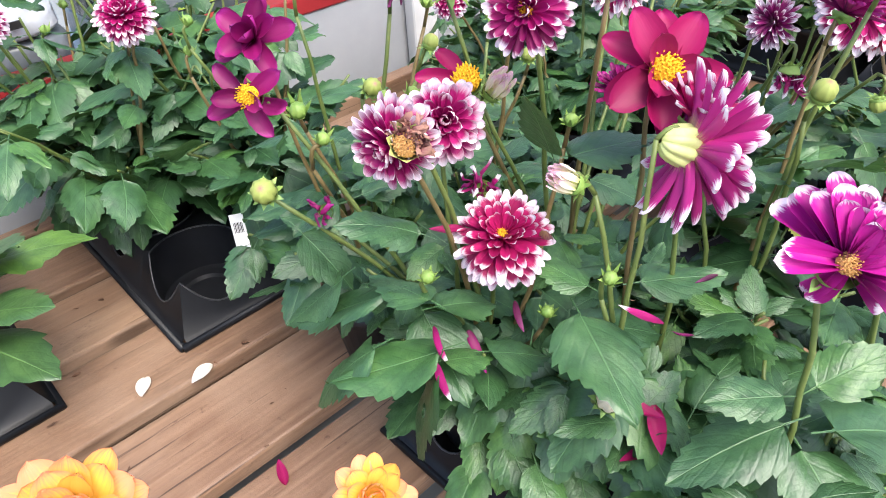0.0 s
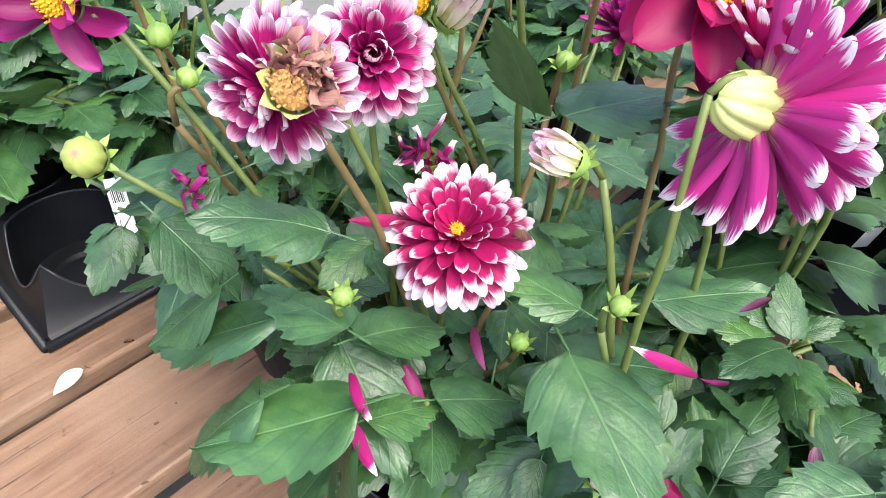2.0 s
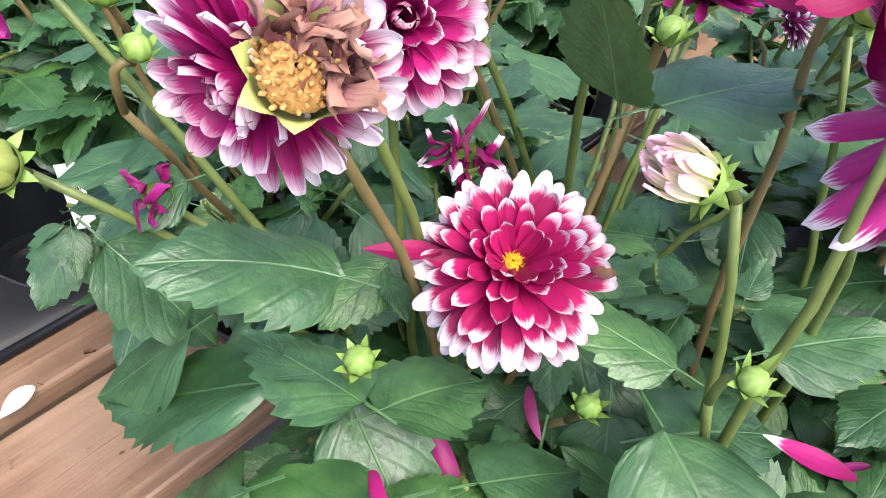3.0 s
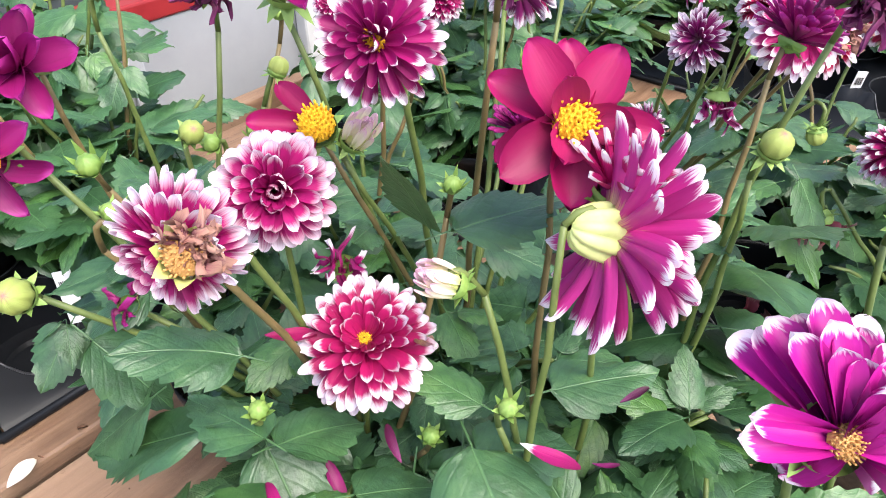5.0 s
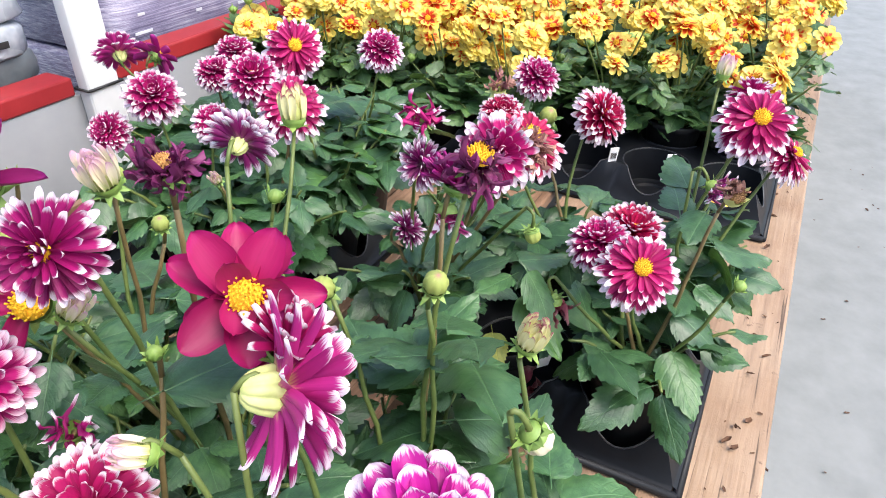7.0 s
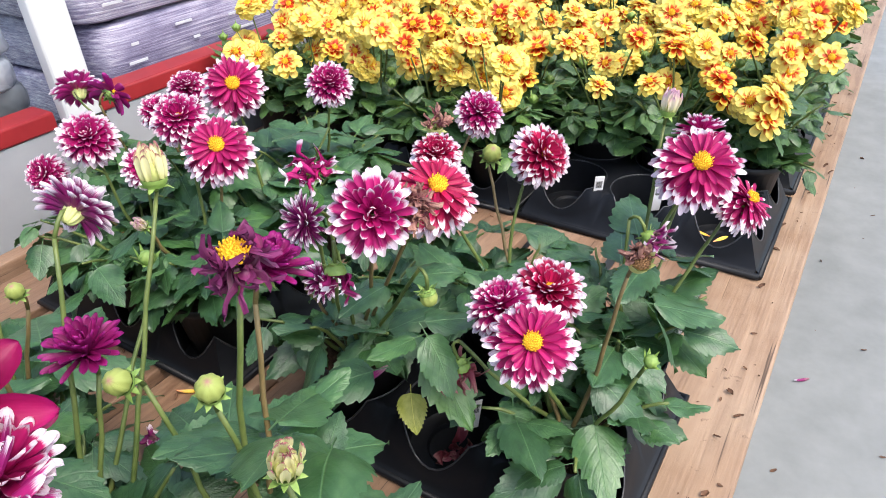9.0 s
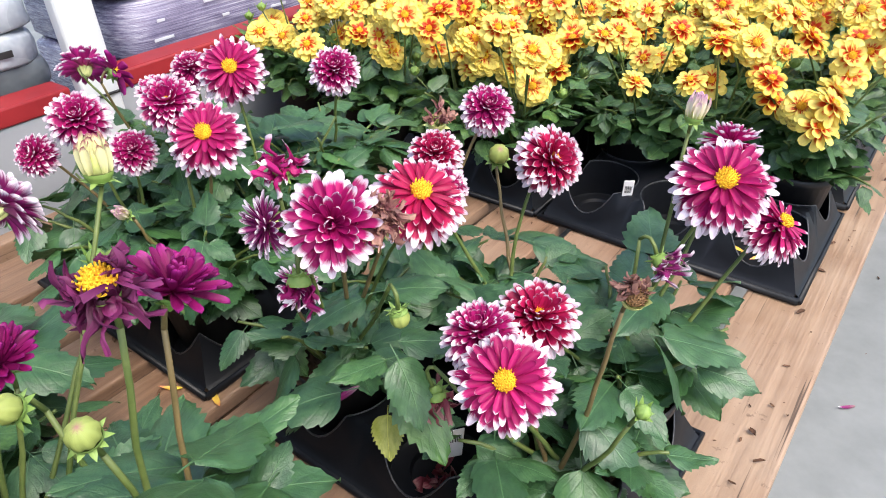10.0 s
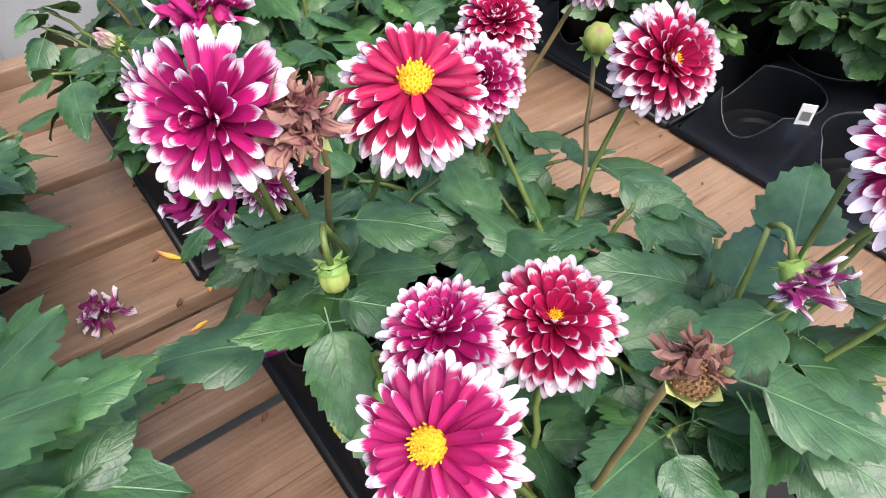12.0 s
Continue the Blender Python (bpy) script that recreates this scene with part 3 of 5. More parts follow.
def table():
    t = empty("display_table", (0, 0, 0), "long low display bench of brown-stained deck boards with open joints", "table")
    brown = bevelled_box("board", (TABLE_X1 - TABLE_X0, BOARD_W, BOARD_T), 0.0045, WOOD, 2)
    pale = bevelled_box("board", (TABLE_X1 - TABLE_X0, BOARD_W, BOARD_T), 0.0045, WOOD_PALE, 2)
    for k in range(8):
        under("board", pale if k < 1 else brown, t, pose((TABLE_X0 + TABLE_X1) / 2, 0.0 + k * 0.15 + BOARD_W / 2, -BOARD_T / 2))
    ledge = bevelled_box("ledge", (TABLE_X1 - TABLE_X0, 0.036, 0.085), 0.004, WOOD)
    under("ledge", ledge, t, pose((TABLE_X0 + TABLE_X1) / 2, 1.212, -0.020))
    rail = bevelled_box("fascia", (TABLE_X1 - TABLE_X0, 0.034, 0.13), 0.005, WOOD)
    under("fascia", rail, t, pose((TABLE_X0 + TABLE_X1) / 2, 0.035, -BOARD_T - 0.067))
    # unseen rear and end boards, added to keep light from under the joints
    skirt = bevelled_box("skirt_board", (TABLE_X1 - TABLE_X0, 0.03, -GROUND_Z - BOARD_T - 0.004), 0.004, WOOD)
    under("skirt_board", skirt, t, pose((TABLE_X0 + TABLE_X1) / 2, 1.14, (GROUND_Z - BOARD_T) / 2))
    end = bevelled_box("end_board", (0.03, 1.05, -GROUND_Z - BOARD_T - 0.004), 0.004, WOOD)
    for x in (TABLE_X0 + 0.03, TABLE_X1 - 0.03):
        under("end_board", end, t, pose(x, 0.59, (GROUND_Z - BOARD_T) / 2))
    joist = bevelled_box("joist", (0.038, 1.06, 0.12), 0.004, WOOD)
    leg = bevelled_box("leg", (0.085, 0.085, -GROUND_Z - BOARD_T - 0.132), 0.005, WOOD)
    for x in (-1.2, -0.2, 0.8, 1.8, 2.8, 3.8):
        under("joist", joist, t, pose(x, 0.588, -BOARD_T - 0.062))
    for x in (-1.2, 0.8, 2.8, 4.5):
        for y in (0.10, 1.07):
            under("leg", leg, t, pose(x, y, (GROUND_Z - BOARD_T - 0.132) / 2))


table()


def barrier():
    """The grey panel behind the bench, with a red rail along its top on both sides of a post."""
    p = empty("panel_barrier", (0.95, 1.305, GROUND_Z), "grey sheet barrier with a red painted top rail behind the bench", "barrier")
    h = 0.172 - GROUND_Z
    sheet = bevelled_box("panel", (1.02, 0.02, h), 0.004, PANEL)
    for x in (-1.85, -0.82, 0.21, 1.24):
        under("panel", sheet, p, pose(x, 0, h / 2))
    batten = bevelled_box("batten", (0.03, 0.012, h - 0.01), 0.004, PANEL)
    for x in (-1.335, -0.305, 0.725):
        under("batten", batten, p, pose(x, -0.0165, h / 2))
    for x0, x1 in ((-2.40, POST_X - 0.042), (POST_X + 0.042, 1.70)):
        under("rail", bevelled_box("rail", (x1 - x0, 0.070, 0.036), 0.005, RED), p, pose((x0 + x1) / 2, 0.020, h + 0.0185), "red painted rail with worn edges")
    q = empty("post", (0.95 + POST_X, 1.275, GROUND_Z), "square off-white post strapped in front of the grey barrier", "post")
    under("shaft", bevelled_box("shaft", (0.072, 0.034, 2.1), 0.008, POST, 3), q, pose(0, 0, 1.05))
    b = Build()
    ring = [(0.0385 * sx, 0.0195 * sy, 0.845) for sx, sy in ((-1, -1), (1, -1), (1, 1), (-1, 1), (-1, -1))]
    tube(b, ring, [0.003] * 5, 6)
    under("strap", b.mesh("strap", INK), q, None, "black strap")


POST_X = 0.075
barrier()


# ---------------------------------------------------------------- trays and pots
TRAY_X, TRAY_Y, PITCH, POCKET = 0.29, 0.43, 0.140, 0.0615


def side(x, y):
    """The height of a tray's outer slope and flat top."""
    return min(0.074, 0.014 + 2.4 * max(0.0, min(PITCH - abs(x), 1.5 * PITCH - abs(y))))


def pocket_rim(cx, cy):
    """The thin rolled edge round one pocket; it dips where the pocket cuts the slope."""
    b, pts = Build(), []
    for i in range(41):
        a = 2 * math.pi * i / 40
        x, y = cx + (POCKET + 0.001) * math.cos(a), cy + (POCKET + 0.001) * math.sin(a)
        pts.append((x, y, side(x, y) + 0.0005))
    tube(b, pts, [0.0012] * 41, 5, False)
    return b.mesh("pocket_rim", RIM)


def tray_mesh():
    """A shuttle tray: a low block with sloping sides and a flat top, cut by two by three round pockets."""
    b = Build()
    n = 48
    half = PITCH / 2

    for ix in (-0.5, 0.5):
        for iy in (-1, 0, 1):
            o, cx, cy = len(b.v), ix * PITCH, iy * PITCH
            prof = [(0.0, 0.004), (0.55, 0.004), (0.60, 0.009), (0.86, 0.007)]
            rows = []
            for i in range(n):
                a = 2 * math.pi * i / n
                ca, sa = math.cos(a), math.sin(a)
                rb = half / max(abs(ca), abs(sa))
                low = [(f * POCKET, z) for f, z in prof] + [(POCKET * 0.94, 0.009)]
                row = [(cx + r * ca, cy + r * sa, z) for r, z in low]
                for r in (POCKET, POCKET + 0.002, POCKET + 0.002 + 0.5 * (rb - POCKET - 0.002), rb):
                    px, py = cx + r * ca, cy + r * sa
                    row.append((px, py, side(px, py) - (0.0015 if r == POCKET else 0.0)))
                rows.append(row)
            m = len(rows[0])
            for row in rows:
                b.v += row
                b.uv += [(0, 0)] * m
            for i in range(n):
                k = (i + 1) % n
                for j in range(m - 1):
                    b.f.append((o + i * m + j, o + k * m + j, o + k * m + j + 1, o + i * m + j + 1))
            # the skirt along the outer sides of this cell
            for i in range(n):
                k = (i + 1) % n
                p, q = rows[i][-1], rows[k][-1]
                for ax, lim in ((0, PITCH), (1, 1.5 * PITCH)):
                    if abs(abs(p[ax]) - lim) < 1e-6 and abs(abs(q[ax]) - lim) < 1e-6:
                        sg = math.copysign(1, p[ax])
                        def drop(v, out, z):
                            w = list(v)
                            w[ax] += sg * out
                            w[2] = min(z, v[2])
                            return tuple(w)
                        o2 = len(b.v)
                        b.v += [p, q, drop(q, 0.003, 0.012), drop(p, 0.003, 0.012), drop(q, 0.006, 0.010), drop(p, 0.006, 0.010)]
                        b.uv += [(0, 0)] * 6
                        b.f += [(o2, o2 + 1, o2 + 2, o2 + 3), (o2 + 3, o2 + 2, o2 + 4, o2 + 5)]
    bm = bmesh.new()
    me = b.mesh("tray_body", PLASTIC)
    bm.from_mesh(me)
    bmesh.ops.remove_doubles(bm, verts=bm.verts, dist=0.0004)
    bmesh.ops.recalc_face_normals(bm, faces=bm.faces)
    bm.to_mesh(me)
    bm.free()
    me.set_sharp_from_angle(angle=radians(40))
    return me


def tray_lip():
    b = Build()
    x, y = TRAY_X / 2 + 0.002, TRAY_Y / 2 + 0.002
    tube(b, [(-x, -y, 0.006), (x, -y, 0.006), (x, y, 0.006), (-x, y, 0.006), (-x, -y, 0.006)], [0.0055] * 5, 8)
    return b.mesh("lip", PLASTIC)


TRAY_ME, LIP_ME = tray_mesh(), tray_lip()
RIM_ME = [pocket_rim(ix * PITCH, iy * PITCH) for ix in (-0.5, 0.5) for iy in (-1, 0, 1)]


def pot_meshes():
    b = Build()
    lathe(b, [(0.0005, 0.0), (0.040, 0.0), (0.043, 0.004), (0.0555, 0.088), (0.0585, 0.088), (0.0595, 0.102), (0.0575, 0.103), (0.0545, 0.090)], 28)
    s = Build()
    rng = random.Random(3)
    pts = []
    for j in range(13):
        for i in range(13):
            x, y = (i - 6) / 6, (j - 6) / 6
            k = max(abs(x), abs(y)) / max(1e-6, math.hypot(x, y)) if (x or y) else 1
            pts.append((x * k * 0.0545, y * k * 0.0545, 0.088 + rng.uniform(-0.003, 0.004)))
    s.grid(pts, 13, 13)
    return b.mesh("pot", POT), s.mesh("soil", SOIL)


POT_ME, SOIL_ME = pot_meshes()


def tray(x, y, label="black plastic nursery tray with round pockets on the bench", turn=0):
    t = empty("nursery_tray", (x, y, 0.0), label, "tray", "nursery trays")
    t.rotation_euler[2] = radians(turn)
    under("tray_body", TRAY_ME, t)
    under("lip", LIP_ME, t)
    for me in RIM_ME:
        under("pocket_rim", me, t)
    return t


def tag_strip(x, y, z, turn, tilt=15):
    t = empty("plant_tag", (x, y, z), "white plastic plant tag with a barcode in a pot", "plant tag", "plant tags")
    t.rotation_euler = (radians(tilt), 0, radians(turn))
    under("card", bevelled_box("card", (0.017, 0.0012, 0.06), 0.0005, TAG, 1), t, pose(0, 0, 0.0))
    for k in range(7):
        under("bar", bevelled_box("bar", (0.0012 if k % 2 else 0.0007, 0.0004, 0.014), 0.0001, INK, 1), t, pose(-0.005 + 0.0017 * k, -0.0009, 0.012))
    return t


# ---------------------------------------------------------------- plants
class Plant:
    def __init__(self, x, y, label, seed, leaves=LEAVES, stem=STEM, group="potted dahlias", base=0.012):
        self.rng = random.Random(seed)
        self.x, self.y, self.base = x, y, base
        self.root = empty("potted_dahlia", (x, y, base), label, "potted plant", group)
        self.leaves, self.stem_mat, self.loose, self.twins = leaves, stem, None, 0.45
        under("pot", POT_ME, self.root)
        under("soil", SOIL_ME, self.root)

    def local(self, p):
        return Vector(p) - Vector((self.x, self.y, self.base))

    def leaf(self, pos, out, size, pitch=0.0, roll=0.0, me=None):
        """A leaf whose stalk starts at pos, heading along out in the plan and pitched up by degrees."""
        rng = self.rng
        yaw = math.atan2(out[1], out[0]) - math.pi / 2
        m = Matrix.Translation(self.local(pos)) @ Matrix.Rotation(yaw, 4, "Z") @ Matrix.Rotation(radians(pitch), 4, "X") @ Matrix.Rotation(radians(roll), 4, "Y") @ Matrix.Diagonal((size * rng.uniform(0.9, 1.1), size, size, 1)) @ Matrix.Translation((0, 0.22, 0))
        if self.loose is not None:
            self.loose.append((m, me or rng.choice(self.leaves)))
            return None
        return under("leaf", me or rng.choice(self.leaves), self.root, m)

    def leaf_to(self, foot, tip, roll=0.0, k=None):
        """A leaf from foot to tip, its face turned upwards."""
        f, t = self.local(foot), self.local(tip)
        y = (t - f).normalized()
        x = y.cross(Vector((0, 0, 1))).normalized()
        z = x.cross(y)
        size = (t - f).length
        m = Matrix((x, y, z)).transposed().to_4x4()
        m.translation = f
        me = self.leaves[k % len(self.leaves)] if k is not None else self.rng.choice(self.leaves)
        return under("leaf", me, self.root, m @ Matrix.Rotation(radians(roll), 4, "Y") @ Matrix.Diagonal((size, size, size, 1)))

    def gather(self):
        """Joins the leaves of a plant that stands far off into one mesh."""
        b = Build()
        for m, me in self.loose:
            o = len(b.v)
            uv = [(0, 0)] * len(me.vertices)
            for loop, luv in zip(me.loops, me.uv_layers[0].data):
                uv[loop.vertex_index] = tuple(luv.uv)
            b.v += [tuple(m @ v.co) for v in me.vertices]
            b.uv += uv
            b.f += [tuple(o + i for i in q.vertices) for q in me.polygons]
        self.loose = None
        tagged(under("foliage", b.mesh("foliage", self.leaves[0].materials[0]), self.root), kind="stuff")

    def compound(self, pos, heading, size, pitch):
        """A large end leaflet and, as a rule, a pair of smaller ones."""
        rng = self.rng
        out = (math.cos(heading), math.sin(heading))
        self.leaf(pos, out, size, pitch + rng.uniform(-10, 8), rng.uniform(-38, 38))
        if rng.random() < self.twins:
            for s in (1, -1):
                a = heading + s * rng.uniform(0.7, 1.2)
                self.leaf(Vector(pos) + Vector((*out, 0)) * 0.012, (math.cos(a), math.sin(a)), size * rng.uniform(0.5, 0.75), pitch + rng.uniform(-15, 10), rng.uniform(-25, 25))

    def shoot(self, foot, tip, nodes, size, r0=0.0034, r1=0.0019, lo=0.3, hi=0.95, bend=None, mat_=None, wob=0.004, pitch=(-8, 32)):
        """A stem from foot to tip with opposite leaves at its nodes."""
        rng = self.rng
        n = 9
        pts = curve_points(foot, tip, n, bend or Vector((rng.uniform(-0.012, 0.012), rng.uniform(-0.012, 0.012), 0)), rng, wob * 0.4)
        b = Build()
        tube(b, [self.local(p) for p in pts], [r0 + (r1 - r0) * k / (n - 1) for k in range(n)], 8)
        spin = rng.uniform(0, 6.28)
        for k in range(nodes):
            s = lo + (hi - lo) * (k + rng.uniform(0.2, 0.8)) / max(1, nodes)
            f = s * (n - 1)
            p = pts[int(f)].lerp(pts[min(n - 1, int(f) + 1)], f - int(f))
            sz = size * (1.08 - 0.40 * s) * rng.uniform(0.8, 1.15)
            for h in (0, math.pi):
                self.compound(p, spin + h + rng.uniform(-0.4, 0.4), sz, rng.uniform(*pitch))
            spin += math.pi / 2 + rng.uniform(-0.3, 0.3)
        under("stem", b.mesh("stem", mat_ or self.stem_mat), self.root)
        return pts

    def bush(self, count, radius, top, size, low=0.12, nodes=3, pitch=(-38, 30)):
        """Leafy side shoots that fill the plant out to a radius and a height."""
        rng = self.rng
        for k in range(count):
            a = 6.283 * (k + rng.uniform(-0.3, 0.3)) / count
            q = radius * math.sqrt(rng.uniform(0.15, 1.0))
            tip = (self.x + q * math.cos(a), self.y + q * math.sin(a), rng.uniform(low + 0.4 * (top - low), top))
            foot = (self.x + 0.018 * math.cos(a), self.y + 0.018 * math.sin(a), 0.098)
            self.shoot(foot, tip, nodes, size, 0.003, 0.0015, 0.25, 1.0, Vector((0, 0, 0.015)), pitch=pitch)

    def _head_frame(self, pos, facing, roll=None):
        return Matrix.Translation(self.local(pos)) @ toward(facing, self.rng.uniform(0, 6.28) if roll is None else roll)

    def stalk(self, pos, facing, foot=None, nodes=1, size=0.06, neck=0.03, mat_=None, r1=0.0018, lo=0.3, hi=0.75):
        """The stem to a head that faces a way: it comes up from the foot and turns into the head's back."""
        f = Vector(facing).normalized()
        foot = foot or (self.x + self.rng.uniform(-0.015, 0.015), self.y + self.rng.uniform(-0.015, 0.015), 0.098)
        back = Vector(pos) - f * neck
        mat_ = mat_ or (STEM_RED if self.rng.random() < 0.4 else self.stem_mat)
        pts = self.shoot(foot, back, nodes, size, 0.0027, r1, lo, hi, mat_=mat_)
        b = Build()
        d = (pts[-1] - pts[-2]).normalized()
        q = [back.lerp(Vector(pos) - f * 0.006, s) + d * 0.35 * neck * math.sin(math.pi * s) for s in (0, 0.25, 0.5, 0.75, 1)]
        tube(b, [self.local(p) for p in q], [r1, r1, r1, r1 * 1.05, r1 * 1.15], 8)
        under("stem", b.mesh("stem", mat_ or self.stem_mat), self.root)

    def flower(self, pos, facing, d, kind=FULL, petals=P_MAG, width=0.088, cup=0.42, roll=None, disc=0.10, depth=0.22, label="", pale=False, stalk=True, foot=None, disc_mat=DISC, tips=0.30, tip0=0.82, **kw):
        rng = self.rng
        if stalk:
            self.stalk(pos, facing, foot, **kw)
        m = self._head_frame(Vector(pos) - Vector(facing).normalized() * d * 0.10, facing, roll)
        loose = 0.45 if kind is FULL else 0.8
        if kind is SEMI:
            width, depth, tips, tip0 = width * 0.92, 0.38, 0.42, 0.74
        if disc and kind is FULL:
            kind = FULL[:-2]
        if loose < 0.5:
            width, tip0 = width * 1.16, 0.74
        head = under("flower_head", head_mesh(rng, d, petals, kind, width, cup, depth, tips=tips, tip0=tip0, loose=loose), self.root, m, label)
        if disc:
            under("disc", disc_mesh(d * disc, rng, disc_mat), head, pose(0, 0, d * (0.115 if kind is SEMI else 0.07)))
        under("calyx", pale_base(d * 0.12, rng, CALYX_PALE) if pale else calyx_mesh(d * 0.15, rng, CALYX, 0.6), head)
        return head

    def spent(self, pos, facing, d, petals=P_DRY, n=26, up=0.6, disc=0.2, label="withered flower head", pale=True, stalk=True, foot=None, disc_mat=DISC_BROWN, **kw):
        rng = self.rng
        if stalk:
            self.stalk(pos, facing, foot, **kw)
        head = under("flower_head", withered_mesh(rng, d, petals, n, up), self.root, self._head_frame(pos, facing), label)
        if disc:
            under("disc", disc_mesh(d * disc, rng, disc_mat), head, pose(0, 0, d * 0.16))
        under("calyx", calyx_mesh(d * (0.25 if petals is P_DRY else 0.17), rng, CALYX_PALE if pale and petals is P_DRY else CALYX, 0.9), head)
        return head

    def shell(self, pos, facing, d, arc=200, cup=1.0, roll=-0.8, petals=P_DRY, disc_mat=DISC_BROWN, foot=None, **kw):
        """An old head: a cup of thick yellow-green bracts, a tan disc in it and limp brown petals on one side."""
        rng = self.rng
        self.stalk(pos, facing, foot, **kw)
        head = under("flower_head", withered_mesh(rng, d * 1.05, petals, 44, 0.9, arc, 1.5), self.root, self._head_frame(pos, facing, roll), "withered flower head with brown crumpled petals")
        b, R = Build(), d / 2
        lathe(b, [(R * 0.12 * cup, -R * 0.60 * cup), (R * 0.36 * cup, -R * 0.46 * cup), (R * 0.48 * cup, -R * 0.20 * cup), (R * 0.48 * cup, 0.0)], 28)
        sepal_ring(b, 7, R * 0.48 * cup, 0.0, R * 0.16 * cup, (1.2, 3.6), rng)
        under("calyx", welded(b.mesh("calyx", CALYX_PALE)), head, pose(0, 0, 0), "cup of thick yellow-green bracts")
        under("disc", disc_mesh(R * 0.42 * cup, rng, disc_mat), head, pose(0, 0, R * 0.10 * cup))
        return head

    def bud(self, pos, facing, r, petals=P_BUD, stalk=True, foot=None, **kw):
        rng = self.rng
        if stalk:
            self.stalk(pos, facing, foot, **kw)
        ob = under("bud", bud_mesh(r, rng, petals), self.root, self._head_frame(pos, facing), "closed round bud")
        under("calyx", calyx_mesh(r * 0.95, rng, CALYX, 0.55, 9), ob, pose(0, 0, -r * 0.45))
        return ob

    def opening(self, pos, facing, d, petals=P_PALE, stalk=True, foot=None, **kw):
        rng = self.rng
        if stalk:
            self.stalk(pos, facing, foot, **kw)
        core, tuft = opening_meshes(rng, d, petals)
        ob = under("bud", core, self.root, self._head_frame(Vector(pos) - Vector(facing).normalized() * d * 0.5, facing), "half-open bud with pale petals")
        for me in tuft:
            under("petal", me, ob)
        under("calyx", calyx_mesh(d * 0.33, rng, CALYX, 0.8, 9), ob)
        return ob

    def star(self, pos, facing, r, foot=None, **kw):
        self.stalk(pos, facing, foot, **kw)
        return under("bud", star_bud(r, self.rng), self.root, self._head_frame(pos, facing), "small green bud with spreading sepals")


CALYXP = P_BUD
BICOL = "potted dahlia with white-tipped magenta flowers in a black nursery tray"

# the front tray nearest the walk's start
tray(0.427, 0.305)
p = Plant(0.357, 0.445, "potted dahlia with white-tipped ball flowers and one withered head", 11)
p.flower((0.324, 0.389, 0.313), (-0.33, -0.28, 0.8), 0.078, FULL, P_BALL, disc=0.055, cup=0.34, nodes=0)
p.flower((0.320, 0.440, 0.386), (-0.55, -0.75, 0.45), 0.066, SHAGGY, P_LOOSE, width=0.125, disc=0, nodes=1)
p.flower((0.247, 0.411, 0.406), (-0.75, -0.12, -0.02), 0.060, SHAGGY, P_LOOSE, width=0.125, disc=0, nodes=0)
p.shell((0.246, 0.390, 0.417), (-0.45, -0.6, 0.6), 0.029, 160, 1.3, nodes=0, mat_=STEM_RED)
p.bud((0.21, 0.512, 0.351), (-0.4, -0.5, 0.6), 0.0095, nodes=1, size=0.05)
p.flower((0.23, 0.544, 0.406), (-0.7, -0.55, 0.3), 0.064, [(4, 1.0, 14, -0.12), (3, 0.9, -42, -0.3), (2, 0.85, 52, 0.0)], P_VIOLET, width=0.26, cup=0.35, disc=0.13, nodes=2, tip0=0.5)
for k, (f, t, r) in enumerate((((0.234, 0.515, 0.299), (0.250, 0.470, 0.258), 0), ((0.245, 0.431, 0.281), (0.211, 0.510, 0.224), 0), ((0.261, 0.400, 0.282), (0.250, 0.462, 0.287), 8),
                               ((0.265, 0.410, 0.334), (0.225, 0.442, 0.362), 0), ((0.248, 0.379, 0.256), (0.180, 0.430, 0.232), 0), ((0.246, 0.374, 0.251), (0.294, 0.364, 0.232), 0),
                               ((0.241, 0.377, 0.242), (0.218, 0.396, 0.149), 0), ((0.264, 0.398, 0.275), (0.322, 0.392, 0.255), 0), ((0.240, 0.480, 0.27), (0.205, 0.525, 0.215), -10),
                               ((0.285, 0.366, 0.236), (0.334, 0.343, 0.214), 0), ((0.27, 0.42, 0.25), (0.25, 0.35, 0.22), 0), ((0.22, 0.42, 0.25), (0.17, 0.47, 0.20), 0))):
    p.leaf_to(f, t, r, k)
p.spent((0.358, 0.441, 0.314), (-0.1, -0.2, 0.9), 0.044, P_WINE, 14, 0.6, disc=0, label="shed wine-red petals caught on a stem", nodes=0)
p.spent((0.260, 0.520, 0.304), (-0.3, -0.4, 0.6), 0.036, P_VIOLET, 9, 0.5, disc=0, label="limp violet petals on a short stalk", nodes=0)
for pos in ((0.263, 0.403, 0.301), (0.331, 0.350, 0.255), (0.389, 0.382, 0.379)):
    p.star(pos, (-0.2, -0.3, 0.9), 0.0052, nodes=0)
p.bush(8, 0.13, 0.25, 0.078)
p = Plant(0.400, 0.315, "potted dahlia with plain magenta and striped flowers", 12)
p.opening((0.335, 0.349, 0.370), (-0.55, 0.40, 0.45), 0.0225, nodes=0)
p.flower((0.398, 0.290, 0.385), (0.66, -0.54, -0.30), 0.104, HANG, P_BACK, foot=(0.349, 0.312, 0.10), width=0.105, disc=0.1, pale=True, nodes=0, neck=0.03, tips=0.1)
p.flower((0.415, 0.329, 0.422), (-0.55, -0.6, 0.45), 0.088, OPEN, P_SINGLE, width=0.32, cup=0.22, disc=0.12, nodes=1, tip0=0.22)
